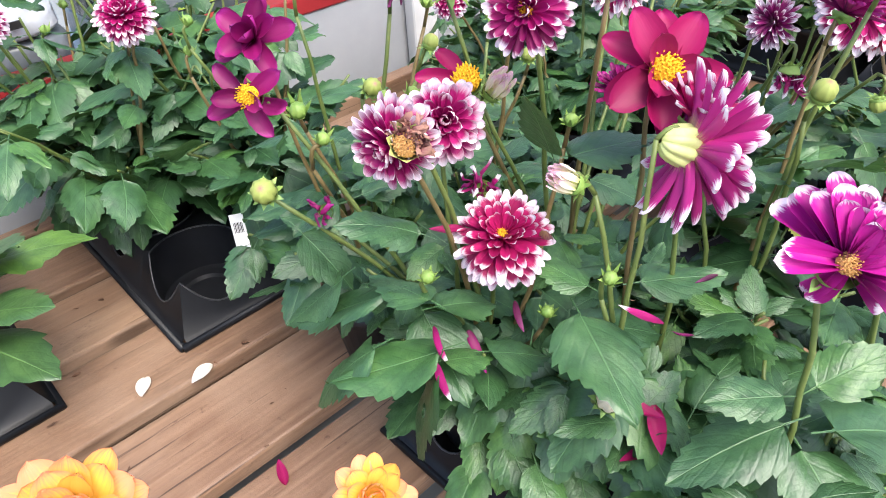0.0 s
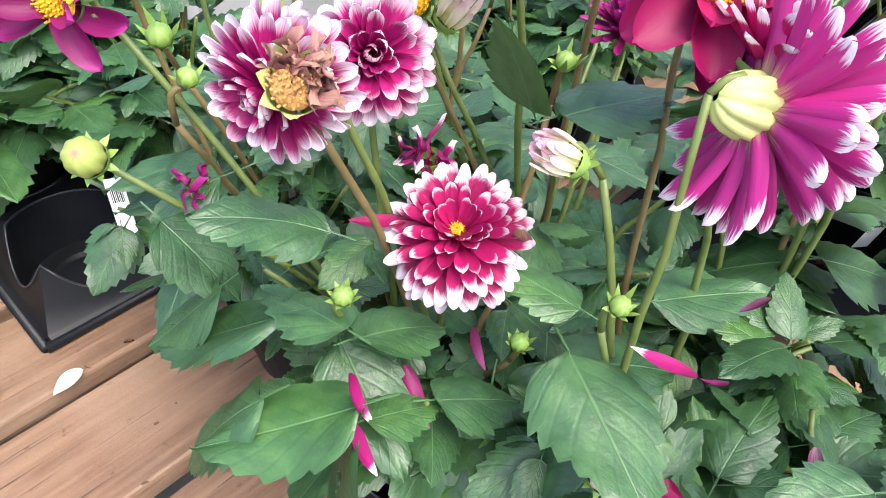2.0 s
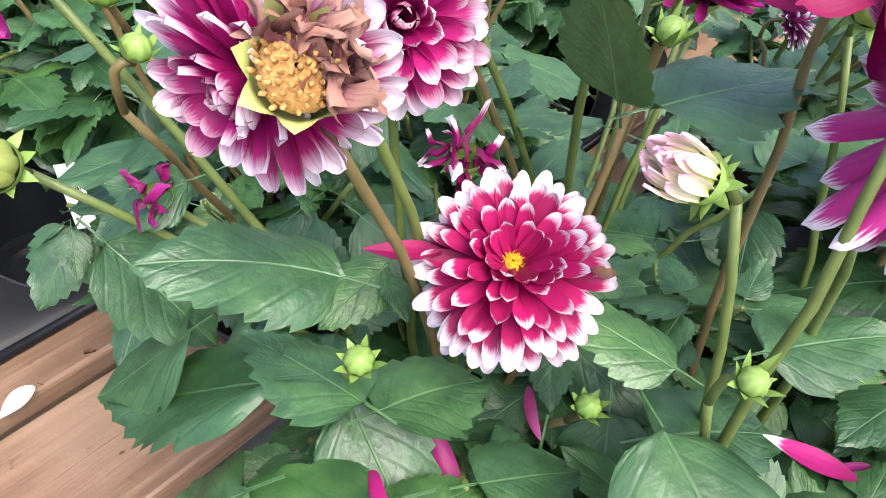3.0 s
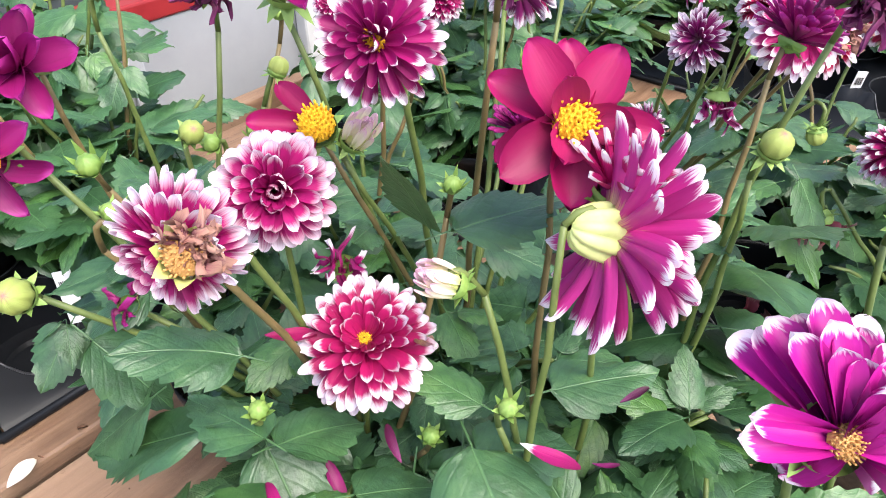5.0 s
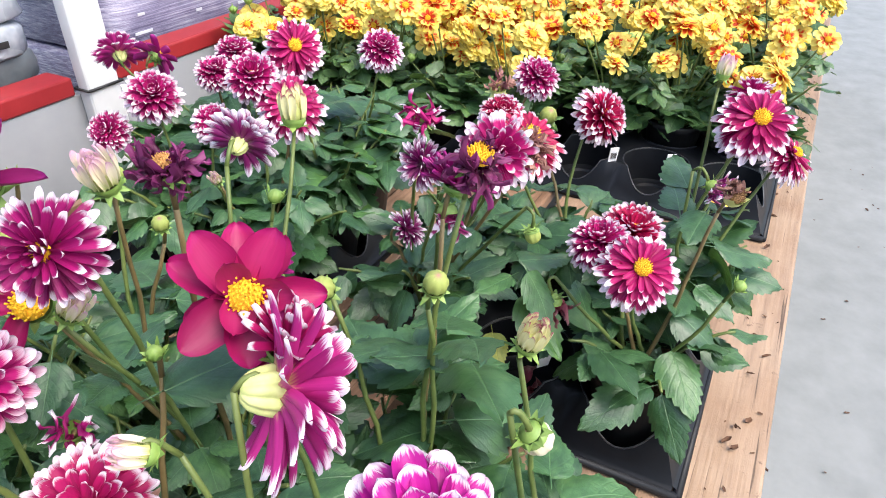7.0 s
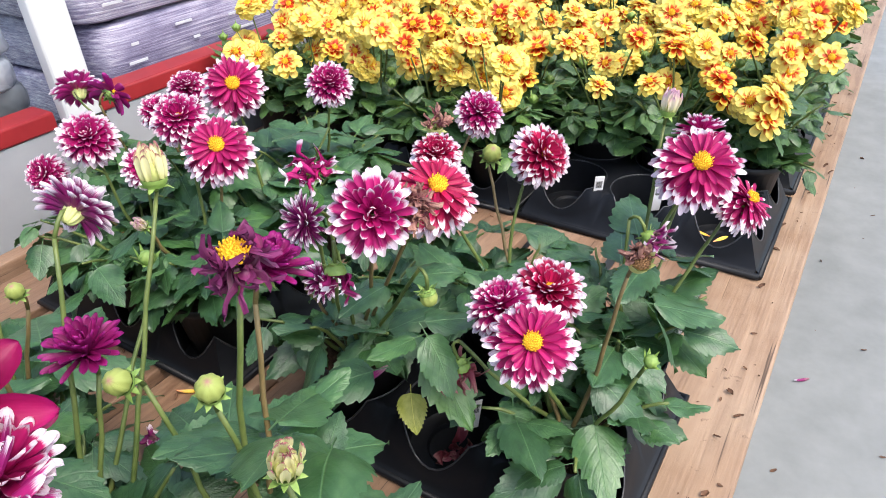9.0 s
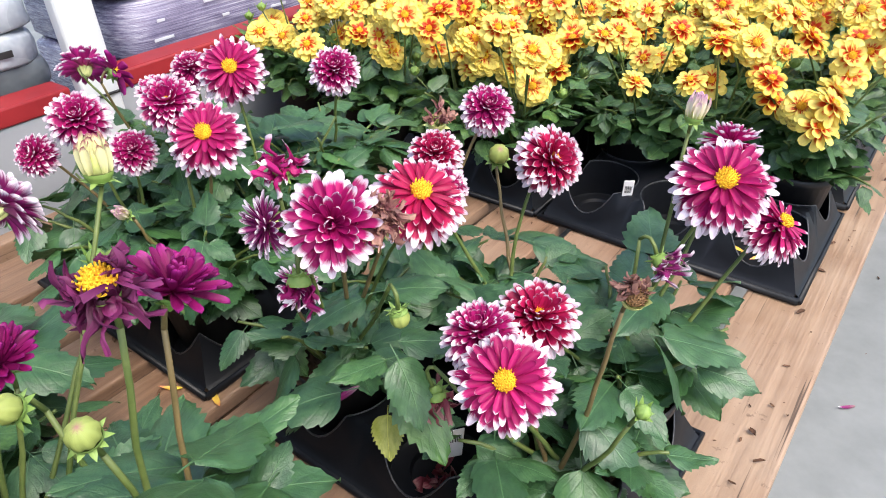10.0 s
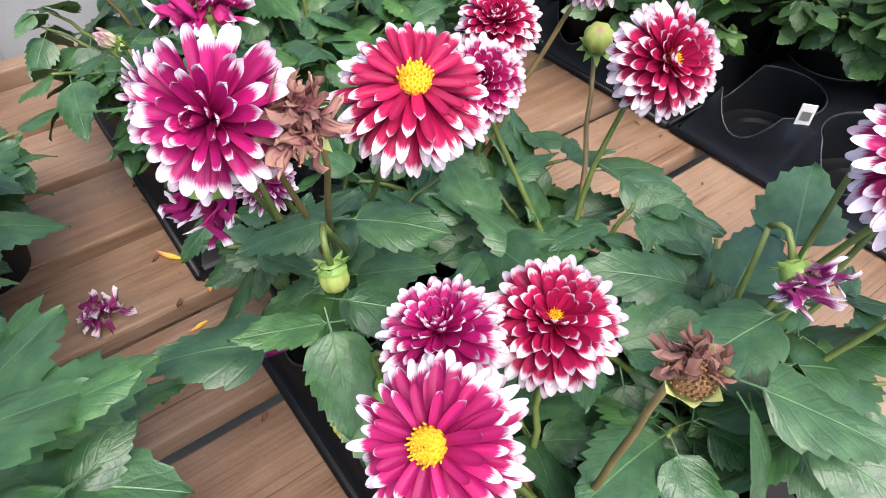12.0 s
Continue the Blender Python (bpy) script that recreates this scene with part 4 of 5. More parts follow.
p.flower((0.415, 0.303, 0.400), (0.25, -0.25, 0.8), 0.066, [(14, 1.0, 30, -0.05), (13, 0.96, 48, 0.0), (9, 0.86, 64, 0.05), (6, 0.7, 78, 0.1)], P_MAG, width=0.12, disc=0, nodes=0)
for k, (f, t, r) in enumerate((((0.331, 0.321, 0.270), (0.285, 0.246, 0.270), 0), ((0.39, 0.31, 0.27), (0.450, 0.276, 0.264), 0), ((0.379, 0.390, 0.353), (0.360, 0.398, 0.412), 20), ((0.386, 0.380, 0.352), (0.452, 0.345, 0.360), 0),
                               ((0.34, 0.325, 0.25), (0.40, 0.29, 0.235), 0), ((0.35, 0.33, 0.28), (0.34, 0.38, 0.29), 0), ((0.33, 0.29, 0.22), (0.27, 0.30, 0.17), 0), ((0.35, 0.28, 0.22), (0.32, 0.22, 0.17), 0))):
    p.leaf_to(f, t, r, k + 3)
for k, (tip, foot) in enumerate((((0.256, 0.369, 0.140), (0.315, 0.385, 0.190)), ((0.289, 0.345, 0.145), (0.330, 0.365, 0.205)), ((0.275, 0.300, 0.140), (0.330, 0.320, 0.200)), ((0.262, 0.395, 0.170), (0.310, 0.420, 0.215)),
                                 ((0.325, 0.320, 0.155), (0.360, 0.350, 0.215)), ((0.300, 0.270, 0.140), (0.350, 0.290, 0.195)), ((0.255, 0.335, 0.105), (0.305, 0.355, 0.150)), ((0.290, 0.235, 0.120), (0.345, 0.255, 0.170)))):
    p.leaf_to(foot, tip, 6 * (k % 3 - 1), k + 7)
for k, (x, y, z) in enumerate(((0.300, 0.392, 0.115), (0.292, 0.352, 0.130), (0.305, 0.330, 0.105), (0.285, 0.318, 0.145), (0.318, 0.300, 0.120), (0.272, 0.372, 0.100), (0.330, 0.365, 0.125))):
    a = 3.9 + 0.5 * math.sin(2.3 * k)
    p.leaf_to((x, y, z), (x + 0.058 * math.cos(a), y + 0.058 * math.sin(a), z - 0.012), 10 * (k % 3 - 1), k + 2)
p.star((0.338, 0.305, 0.309), (-0.2, -0.3, 0.9), 0.0050, nodes=0)
p.bush(8, 0.13, 0.24, 0.076)
p = Plant(0.375, 0.175, "potted dahlia with a large nodding violet flower", 13)
p.flower((0.346, 0.179, 0.385), (-0.48, -0.50, 0.58), 0.089, HALF, P_BIG, width=0.165, cup=0.40, disc=0.07, nodes=1, disc_mat=DISC_BROWN, roll=0.0, tips=0.1, label="large violet flower with white tips that has lost its lower petals")
for k, (f, t, r) in enumerate((((0.361, 0.184, 0.242), (0.290, 0.226, 0.226), 0), ((0.37, 0.17, 0.22), (0.33, 0.10, 0.20), 0), ((0.38, 0.16, 0.24), (0.45, 0.12, 0.22), 0), ((0.36, 0.20, 0.20), (0.31, 0.17, 0.14), 0))):
    p.leaf_to(f, t, r, k + 5)
p.bush(8, 0.12, 0.22, 0.068)
p = Plant(0.497, 0.165, "potted dahlia with buds and a spent head", 14)
p.opening((0.493, 0.189, 0.395), (-0.1, -0.3, 0.9), 0.024, P_SPENT, nodes=0)
p.bud((0.317, 0.281, 0.225), (-0.3, -0.4, 0.8), 0.0098, P_PALE, nodes=0)
p.bud((0.447, 0.168, 0.363), (0.3, -0.3, -0.6), 0.0095, P_PALE, nodes=0)
p.leaf_to((0.50, 0.16, 0.25), (0.56, 0.115, 0.235), 0, 2)
p.leaf_to((0.50, 0.17, 0.27), (0.55, 0.19, 0.26), 0, 4)
p.bush(6, 0.10, 0.20, 0.066)
p = Plant(0.515, 0.295, "potted dahlia with dark withered and violet flowers", 15)
p.spent((0.537, 0.25, 0.466), (-0.15, -0.3, 0.9), 0.046, P_DARK, 60, 0.45, disc=0.17, disc_mat=DISC, label="dark withered flower with a yellow centre", nodes=0)
p.flower((0.585, 0.285, 0.425), (0.35, -0.2, 0.9), 0.058, SPIKY, P_VIOLET, width=0.11, disc=0, nodes=0)
p.bud((0.50, 0.346, 0.365), (-0.5, -0.2, 0.6), 0.009, nodes=0)
p.bud((0.509, 0.262, 0.393), (-0.2, -0.3, 0.9), 0.0085, nodes=0)
for k, (f, t, r) in enumerate((((0.547, 0.275, 0.297), (0.492, 0.306, 0.326), 0), ((0.552, 0.257, 0.316), (0.496, 0.219, 0.380), 0), ((0.600, 0.275, 0.245), (0.525, 0.225, 0.300), 0), ((0.560, 0.279, 0.309), (0.630, 0.318, 0.262), 0),
                               ((0.565, 0.312, 0.275), (0.500, 0.330, 0.322), 0), ((0.55, 0.30, 0.25), (0.60, 0.35, 0.22), 0), ((0.54, 0.28, 0.22), (0.50, 0.34, 0.20), 0))):
    p.leaf_to(f, t, r, k + 1)
for k, (f, t) in enumerate((((0.555, 0.33, 0.22), (0.645, 0.36, 0.20)), ((0.555, 0.345, 0.24), (0.630, 0.425, 0.23)), ((0.55, 0.29, 0.20), (0.64, 0.27, 0.18)), ((0.545, 0.35, 0.26), (0.565, 0.43, 0.26)))):
    p.leaf_to(f, t, 0, k + 9)
for k, (f, t) in enumerate((((0.585, 0.315, 0.255), (0.655, 0.300, 0.275)), ((0.560, 0.300, 0.260), (0.545, 0.380, 0.262)), ((0.590, 0.330, 0.235), (0.668, 0.345, 0.225)), ((0.575, 0.300, 0.235), (0.655, 0.262, 0.222)),
                            ((0.580, 0.345, 0.215), (0.635, 0.395, 0.200)), ((0.560, 0.270, 0.215), (0.620, 0.215, 0.190)), ((0.590, 0.360, 0.185), (0.675, 0.375, 0.165)))):
    p.leaf_to(f, t, 8 * (k % 3 - 1), k + 4)
p.bush(6, 0.11, 0.23, 0.085)
p = Plant(0.470, 0.445, "potted dahlia with tall magenta and violet flowers", 16)
p.flower((0.357, 0.400, 0.461), (-0.75, -0.35, 0.3), 0.062, SHAGGY, P_WINE, disc=0.09, nodes=1)
p.flower((0.38, 0.477, 0.387), (-0.5, -0.5, 0.75), 0.078, [(3, 1.0, 4, -0.05, 150, -30)], P_SINGLE, width=0.22, disc=0.14, nodes=1, tip0=0.5, roll=0.6)
p.opening((0.396, 0.455, 0.385), (0.1, -0.5, 0.7), 0.025, nodes=0)
p.flower((0.39, 0.50, 0.462), (-0.2, -0.3, 0.85), 0.080, [(5, 1.0, 25, -0.05), (4, 0.9, 50, 0)], P_VIOLET, width=0.18, disc=0, nodes=1, tip0=0.4)
p.spent((0.427, 0.384, 0.479), (-0.2, -0.2, 0.9), 0.040, P_DARK, 70, 0.55, disc=0.12, nodes=1)
p.flower((0.577, 0.475, 0.418), (0.8, 0.2, 0.3), 0.06, HANG, P_STRIPE, width=0.13, disc=0, pale=True, nodes=0)
p.opening((0.648, 0.478, 0.428), (0.1, 0.0, 0.9), 0.033, P_SPENT, nodes=0)
p.star((0.629, 0.497, 0.335), (0.1, -0.2, 0.9), 0.0075, nodes=0)
p.flower((0.521, 0.424, 0.343), (-0.1, -0.1, 0.9), 0.060, SPIKY, P_VIOLET, width=0.10, disc=0, nodes=0)
p.bush(7, 0.13, 0.27, 0.082)

# plants between the trays
STARS = (((0.36, 0.66, 0.43), 0.0055), ((0.352, 0.55, 0.36), 0.006), ((0.385, 0.55, 0.352), 0.006), ((0.27, 0.52, 0.365), 0.0055), ((0.47, 0.62, 0.395), 0.006), ((0.288, 0.581, 0.362), 0.0075))
p = Plant(0.36, 0.62, "potted dahlia with violet flowers on tall stems", 40, base=0.0)
p.flower((0.283, 0.625, 0.415), (-0.55, -0.5, 0.5), 0.070, [(5, 1.0, 8, -0.12), (5, 0.95, 36, -0.05), (3, 0.8, 62, 0.1)], P_VIOLET, width=0.30, cup=0.3, disc=0, nodes=2, tip0=0.5)
p.spent((0.385, 0.572, 0.442), (-0.2, -0.2, 0.9), 0.040, P_DARK, 70, 0.55, disc=0.1, nodes=1)
p.bud((0.421, 0.562, 0.384), (0.4, -0.2, 0.8), 0.0072, nodes=1)
p.bud((0.338, 0.543, 0.376), (-0.1, -0.5, 0.4), 0.0075, nodes=1)
for pos, r in STARS:
    p.star(pos, (p.rng.uniform(-0.5, 0.3), -0.3, 0.8), r, nodes=1, size=0.05)
p.leaf_to((0.335, 0.650, 0.235), (0.254, 0.676, 0.226), 0, 1)
p.leaf_to((0.330, 0.655, 0.210), (0.256, 0.680, 0.196), -8, 4)
p.bush(8, 0.13, 0.29, 0.085)
p = Plant(0.505, 0.60, "leafy potted dahlia with half-open buds", 41, base=0.0)
p.opening((0.477, 0.52, 0.428), (-0.3, -0.1, 0.9), 0.034, nodes=1)
p.bud((0.538, 0.548, 0.339), (-0.2, -0.3, 0.8), 0.0075, nodes=1)
p.bud((0.56, 0.62, 0.36), (0.3, 0.1, 0.8), 0.007, nodes=2)
for k, (f, t) in enumerate((((0.565, 0.60, 0.22), (0.640, 0.655, 0.21)), ((0.570, 0.585, 0.20), (0.655, 0.575, 0.17)), ((0.56, 0.61, 0.24), (0.60, 0.70, 0.22)), ((0.55, 0.57, 0.24), (0.60, 0.51, 0.22)))):
    p.leaf_to(f, t, 0, k + 4)
p.bush(7, 0.12, 0.27, 0.08)

# leafy tray further along the bench, one pocket empty
tray(0.330, 1.018, "black plastic nursery tray with one empty pocket in front")
for k, (x, y) in enumerate(((0.40, 0.878), (0.26, 1.018), (0.40, 1.018), (0.26, 1.158), (0.40, 1.158), (0.55, 0.77))):
    p = Plant(x, y, "leafy potted dahlia with few flowers in a black tray" if k < 5 else "low leafy potted dahlia on the bench boards", 30 + k, base=0.012 if k < 5 else 0.0)
    if k == 1:
        p.flower((0.278, 0.90, 0.383), (-0.3, -0.4, 0.7), 0.068, FULL, P_PUR, disc=0, nodes=2)
    if k == 3:
        p.flower((0.17, 1.06, 0.37), (-0.3, -0.4, 0.7), 0.06, FULL, P_PUR, disc=0, nodes=2)
        p.flower((0.30, 1.14, 0.43), (-0.2, -0.3, 0.8), 0.055, SPIKY, P_STRIPE, disc=0, nodes=1)
    if k == 5:
        p.bush(8, 0.10, 0.155, 0.070)
        continue
    for j in range(3):
        a = p.rng.uniform(0, 6.28)
        p.star((x + 0.08 * math.cos(a), y + 0.08 * math.sin(a), p.rng.uniform(0.30, 0.42)), (0.2, 0, 1), 0.0062, nodes=2, size=0.075)
    if k in (1, 3):
        p.bush(9, 0.19, 0.37 if k == 3 else 0.33, 0.098, pitch=(-45, 20))
        p.bush(6, 0.17, 0.20, 0.090, pitch=(-60, 0))
    else:
        p.bush(10, 0.15 if k else 0.12, 0.38 if k else 0.31, 0.094, pitch=(-40, 25))
tag_strip(0.298, 0.806, 0.116, -30, -12)

# the middle tray beside the bench's edge, one pocket empty
tray(0.892, 0.302, "black plastic nursery tray with an empty pocket holding dry leaves")
p = Plant(0.822, 0.442, BICOL, 51)
p.flower((0.722, 0.31, 0.383), (-0.6, -0.55, 0.45), 0.080, SHAGGY, P_PUR, width=0.095, disc=0, nodes=0)
p.flower((0.719, 0.39, 0.354), (-0.75, 0.1, 0.2), 0.055, HANG, P_STRIPE, disc=0, pale=True, nodes=0)
p.spent((0.759, 0.295, 0.373), (-0.4, -0.4, 0.6), 0.043, P_DRY, 90, 0.85, disc=0, nodes=0, mat_=STEM_RED)
p.flower((0.838, 0.322, 0.353), (-0.12, -0.36, 0.75), 0.098, SEMI, P_RED, disc=0.095, nodes=0)
p.bud((0.756, 0.283, 0.284), (-0.1, -0.3, -0.8), 0.0085, CALYXP, nodes=0)
p.spent((0.763, 0.412, 0.382), (0.1, -0.1, 0.9), 0.052, P_PUR, 30, 0.2, disc=0, nodes=0)
p.flower((0.781, 0.442, 0.234), (0.1, -0.4, 0.4), 0.05, HANG, P_STRIPE, disc=0, nodes=0)
p.spent((0.722, 0.362, 0.305), (-0.3, -0.2, -0.7), 0.062, P_WINE, 12, 1.0, disc=0, label="drooping wine-red petals of a shed head", nodes=0)
for k, (f, t, r) in enumerate((((0.725, 0.335, 0.195), (0.652, 0.382, 0.205), 0), ((0.752, 0.301, 0.231), (0.700, 0.322, 0.235), 0), ((0.748, 0.282, 0.245), (0.735, 0.235, 0.20), 0), ((0.700, 0.345, 0.19), (0.695, 0.395, 0.15), 0),
                               ((0.77, 0.30, 0.24), (0.82, 0.26, 0.23), 0), ((0.79, 0.36, 0.25), (0.73, 0.38, 0.25), 0), ((0.77, 0.29, 0.20), (0.74, 0.23, 0.15), 0), ((0.80, 0.34, 0.26), (0.85, 0.30, 0.26), 0))):
    p.leaf_to(f, t, r, k)
p.bush(6, 0.11, 0.22, 0.078)
p = Plant(0.822, 0.162, BICOL, 52)
p.flower((0.738, 0.17, 0.293), (-0.45, -0.25, 0.62), 0.085, SEMI, P_MAG, disc=0.095, nodes=0)
p.flower((0.837, 0.199, 0.276), (-0.2, -0.2, 0.9), 0.076, FULL, P_RED, disc=0.07, nodes=0)
p.flower((0.780, 0.222, 0.288), (-0.12, 0.10, 0.9), 0.068, FULL, P_PUR, disc=0, nodes=0)
p.shell((0.811, 0.112, 0.347), (-0.35, -0.35, 0.8), 0.030, 170, 1.25, 0.2, P_BROWN, DISC_DEAD, nodes=0, mat_=STEM_RED)
p.star((0.791, 0.086, 0.267), (-0.2, -0.3, 0.8), 0.0062, nodes=0)
p.spent((0.762, 0.255, 0.205), (-0.15, -0.1, -0.9), 0.056, P_RUST, 26, 1.0, disc=0, label="limp rust-red head hanging over an empty pocket", pale=False, nodes=0)
p.leaf_to((0.83, 0.14, 0.19), (0.81, 0.075, 0.17), 0, 3)
p.leaf_to((0.84, 0.15, 0.19), (0.90, 0.10, 0.16), 0, 6)
under("leaf", LEAF_OLD, p.root, Matrix.Translation(p.local((0.770, 0.325, 0.130))) @ Matrix.Rotation(2.2, 4, "Z") @ Matrix.Rotation(-0.5, 4, "X") @ Matrix.Scale(0.045, 4), "old yellowed leaf")
p.leaf_to((0.80, 0.13, 0.16), (0.74, 0.09, 0.13), 0, 8)
p.bush(5, 0.10, 0.17, 0.08)
p = Plant(0.962, 0.162, BICOL, 53)
p.flower((0.992, 0.111, 0.358), (-0.5, -0.22, 0.65), 0.099, SEMI, P_MAG, disc=0.095, nodes=0)
p.flower((1.045, 0.065, 0.304), (0.1, -0.6, 0.75), 0.074, SEMI, P_MAG, disc=0.095, nodes=0)
p.flower((1.062, 0.13, 0.365), (0.4, 0.1, 0.7), 0.06, SHAGGY, P_PUR, disc=0, nodes=0)
p.spent((0.951, 0.139, 0.283), (-0.2, -0.75, -0.35), 0.05, P_STRIPE, 24, 1.0, disc=0, nodes=0)
p.opening((1.056, 0.164, 0.393), (0.1, -0.1, 0.9), 0.026, nodes=0)
for k, (f, t, r) in enumerate((((0.902, 0.114, 0.231), (0.930, 0.075, 0.16), 0), ((0.975, 0.125, 0.20), (1.06, 0.085, 0.17), 0), ((0.93, 0.12, 0.22), (0.985, 0.06, 0.19), 0), ((0.96, 0.17, 0.24), (1.03, 0.19, 0.25), 0), ((0.95, 0.14, 0.25), (0.88, 0.15, 0.25), 0), ((1.02, 0.17, 0.24), (1.09, 0.21, 0.26), 0))):
    p.leaf_to(f, t, r, k + 2)
p.bush(7, 0.11, 0.22, 0.085)
p = Plant(0.962, 0.302, BICOL, 54)
p.flower((0.914, 0.360, 0.309), (-0.4, -0.5, 0.6), 0.063, FULL, P_MAG, disc=0, nodes=0)
p.flower((1.016, 0.286, 0.321), (-0.13, -0.52, 0.36), 0.079, FULL, P_RED, disc=0.08, nodes=0)
p.bud((1.035, 0.369, 0.295), (-0.3, -0.3, 0.6), 0.012, nodes=0)
p.leaf_to((1.030, 0.318, 0.196), (1.066, 0.236, 0.170), 0, 1)
p.leaf_to((1.02, 0.33, 0.20), (1.10, 0.32, 0.18), 0, 5)
p.bush(7, 0.11, 0.20, 0.08)
p = Plant(0.962, 0.442, BICOL, 56)
p.flower((0.967, 0.408, 0.318), (-0.3, -0.2, 0.7), 0.065, FULL, P_RED, disc=0, nodes=0)
p.flower((1.048, 0.392, 0.346), (-0.2, -0.3, 0.6), 0.066, FULL, P_PUR, disc=0, nodes=0)
p.spent((1.00, 0.43, 0.335), (-0.2, -0.2, 0.8), 0.045, P_DRY, 20, 0.9, disc=0, nodes=0)
p.bush(6, 0.10, 0.20, 0.075)
tag_strip(0.80, 0.265, 0.10, -40)

# the tray behind it, by the grey barrier
tray(0.883, 0.835)
for k, (x, y) in enumerate(((0.813, 0.695), (0.953, 0.695), (0.813, 0.835), (0.953, 0.835), (0.953, 0.975), (1.10, 0.73))):
    p = Plant(x, y, BICOL, 60 + k, base=0.0 if k == 5 else 0.012)
    if k == 0:
        p.flower((0.84, 0.643, 0.329), (-0.4, -0.45, 0.65), 0.099, SEMI, P_MAG, disc=0.095, nodes=1)
        p.flower((0.841, 0.704, 0.357), (-0.35, -0.35, 0.7), 0.074, FULL, P_PUR, disc=0.06, nodes=1)
        p.opening((0.746, 0.702, 0.250), (-0.5, -0.3, 0.6), 0.020, nodes=0)
    if k == 1:
        p.flower((0.94, 0.711, 0.364), (-0.45, -0.5, 0.5), 0.096, SEMI, P_MAG, disc=0.095, nodes=1)
    if k == 2:
        p.flower((0.79, 0.835, 0.325), (-0.3, -0.4, 0.7), 0.08, FULL, P_PUR, disc=0, nodes=1)
        p.flower((0.74, 0.88, 0.28), (-0.6, -0.2, 0.5), 0.06, FULL, P_PUR, disc=0, nodes=0)
        p.flower((0.80, 0.74, 0.30), (-0.2, -0.4, 0.6), 0.062, FULL, P_PUR, disc=0, nodes=0)
    if k == 3:
        p.flower((0.98, 0.864, 0.328), (-0.2, -0.2, 0.8), 0.066, FULL, P_PUR, disc=0, nodes=1)
        p.flower((0.90, 0.83, 0.325), (-0.2, -0.2, 0.8), 0.062, FULL, P_PUR, disc=0, nodes=1)
    if k == 4:
        p.flower((0.914, 1.047, 0.314), (0.35, 0.62, 0.62), 0.078, HANG, P_BACK, width=0.12, disc=0, pale=True, nodes=1)
        p.flower((0.92, 0.962, 0.32), (0.7, 0.0, 0.3), 0.07, OPEN, P_VIOLET, width=0.2, disc=0.1, nodes=1)
    if k == 5:
        p.flower((1.05, 0.64, 0.346), (-0.3, -0.3, 0.7), 0.072, FULL, P_PUR, disc=0, nodes=1)
    p.bush(7, 0.12, 0.24, 0.08)
    if k in (0, 2):
        p.bush(5, 0.14, 0.20, 0.085, pitch=(-50, 10))
    elif k != 4:
        p.bush(6, 0.13, 0.27, 0.095, pitch=(-20, 25))

tag_strip(1.400, 0.351, 0.075, -55, 10)
tag_strip(1.412, 0.248, 0.080, -55, 10)


# ---------------------------------------------------------------- fallen petals and litter
def fallen_petal(pos, turn, size, material, label, tilt=(0, 0)):
    rng = random.Random(int(1000 * pos[0] + 77 * turn))
    b = Build()
    wide = 0.52 if material is P_WHITE else 0.34 if material in (P_WHITE, P_PUR, P_SINGLE) else 0.22
    fold, curl, twist = rng.uniform(0.3, 0.7), rng.uniform(0.1, 0.5), rng.uniform(-0.6, 0.6)
    pts, uv = [], []
    for j in range(11):
        q = j / 10
        half = 0.5 * wide * size * math.sin(math.pi * (0.04 + 0.96 * q ** 0.8)) ** 0.8 + 0.0003
        ca, sa = math.cos(twist * (q - 0.5)), math.sin(twist * (q - 0.5))
        for i in range(7):
            u = i / 3 - 1
            x, z = u * half, fold * abs(u) ** 1.4 * half + 0.06 * half * math.sin(5 * u + 6 * q)
            pts.append((x * ca - z * sa, (q - 0.5) * size, abs(x * sa) * 0.5 + z * ca + curl * size * (q - 0.45) ** 2))
            uv.append((0.5 + 0.5 * u, q))
    b.grid(pts, 7, 11, uv)
    ob = tagged(new("fallen_petal", b.mesh("fallen_petal", material)), label, "petal", "fallen petals")
    ob.location = pos
    ob.rotation_euler = (radians(tilt[0]), radians(tilt[1]), radians(turn))


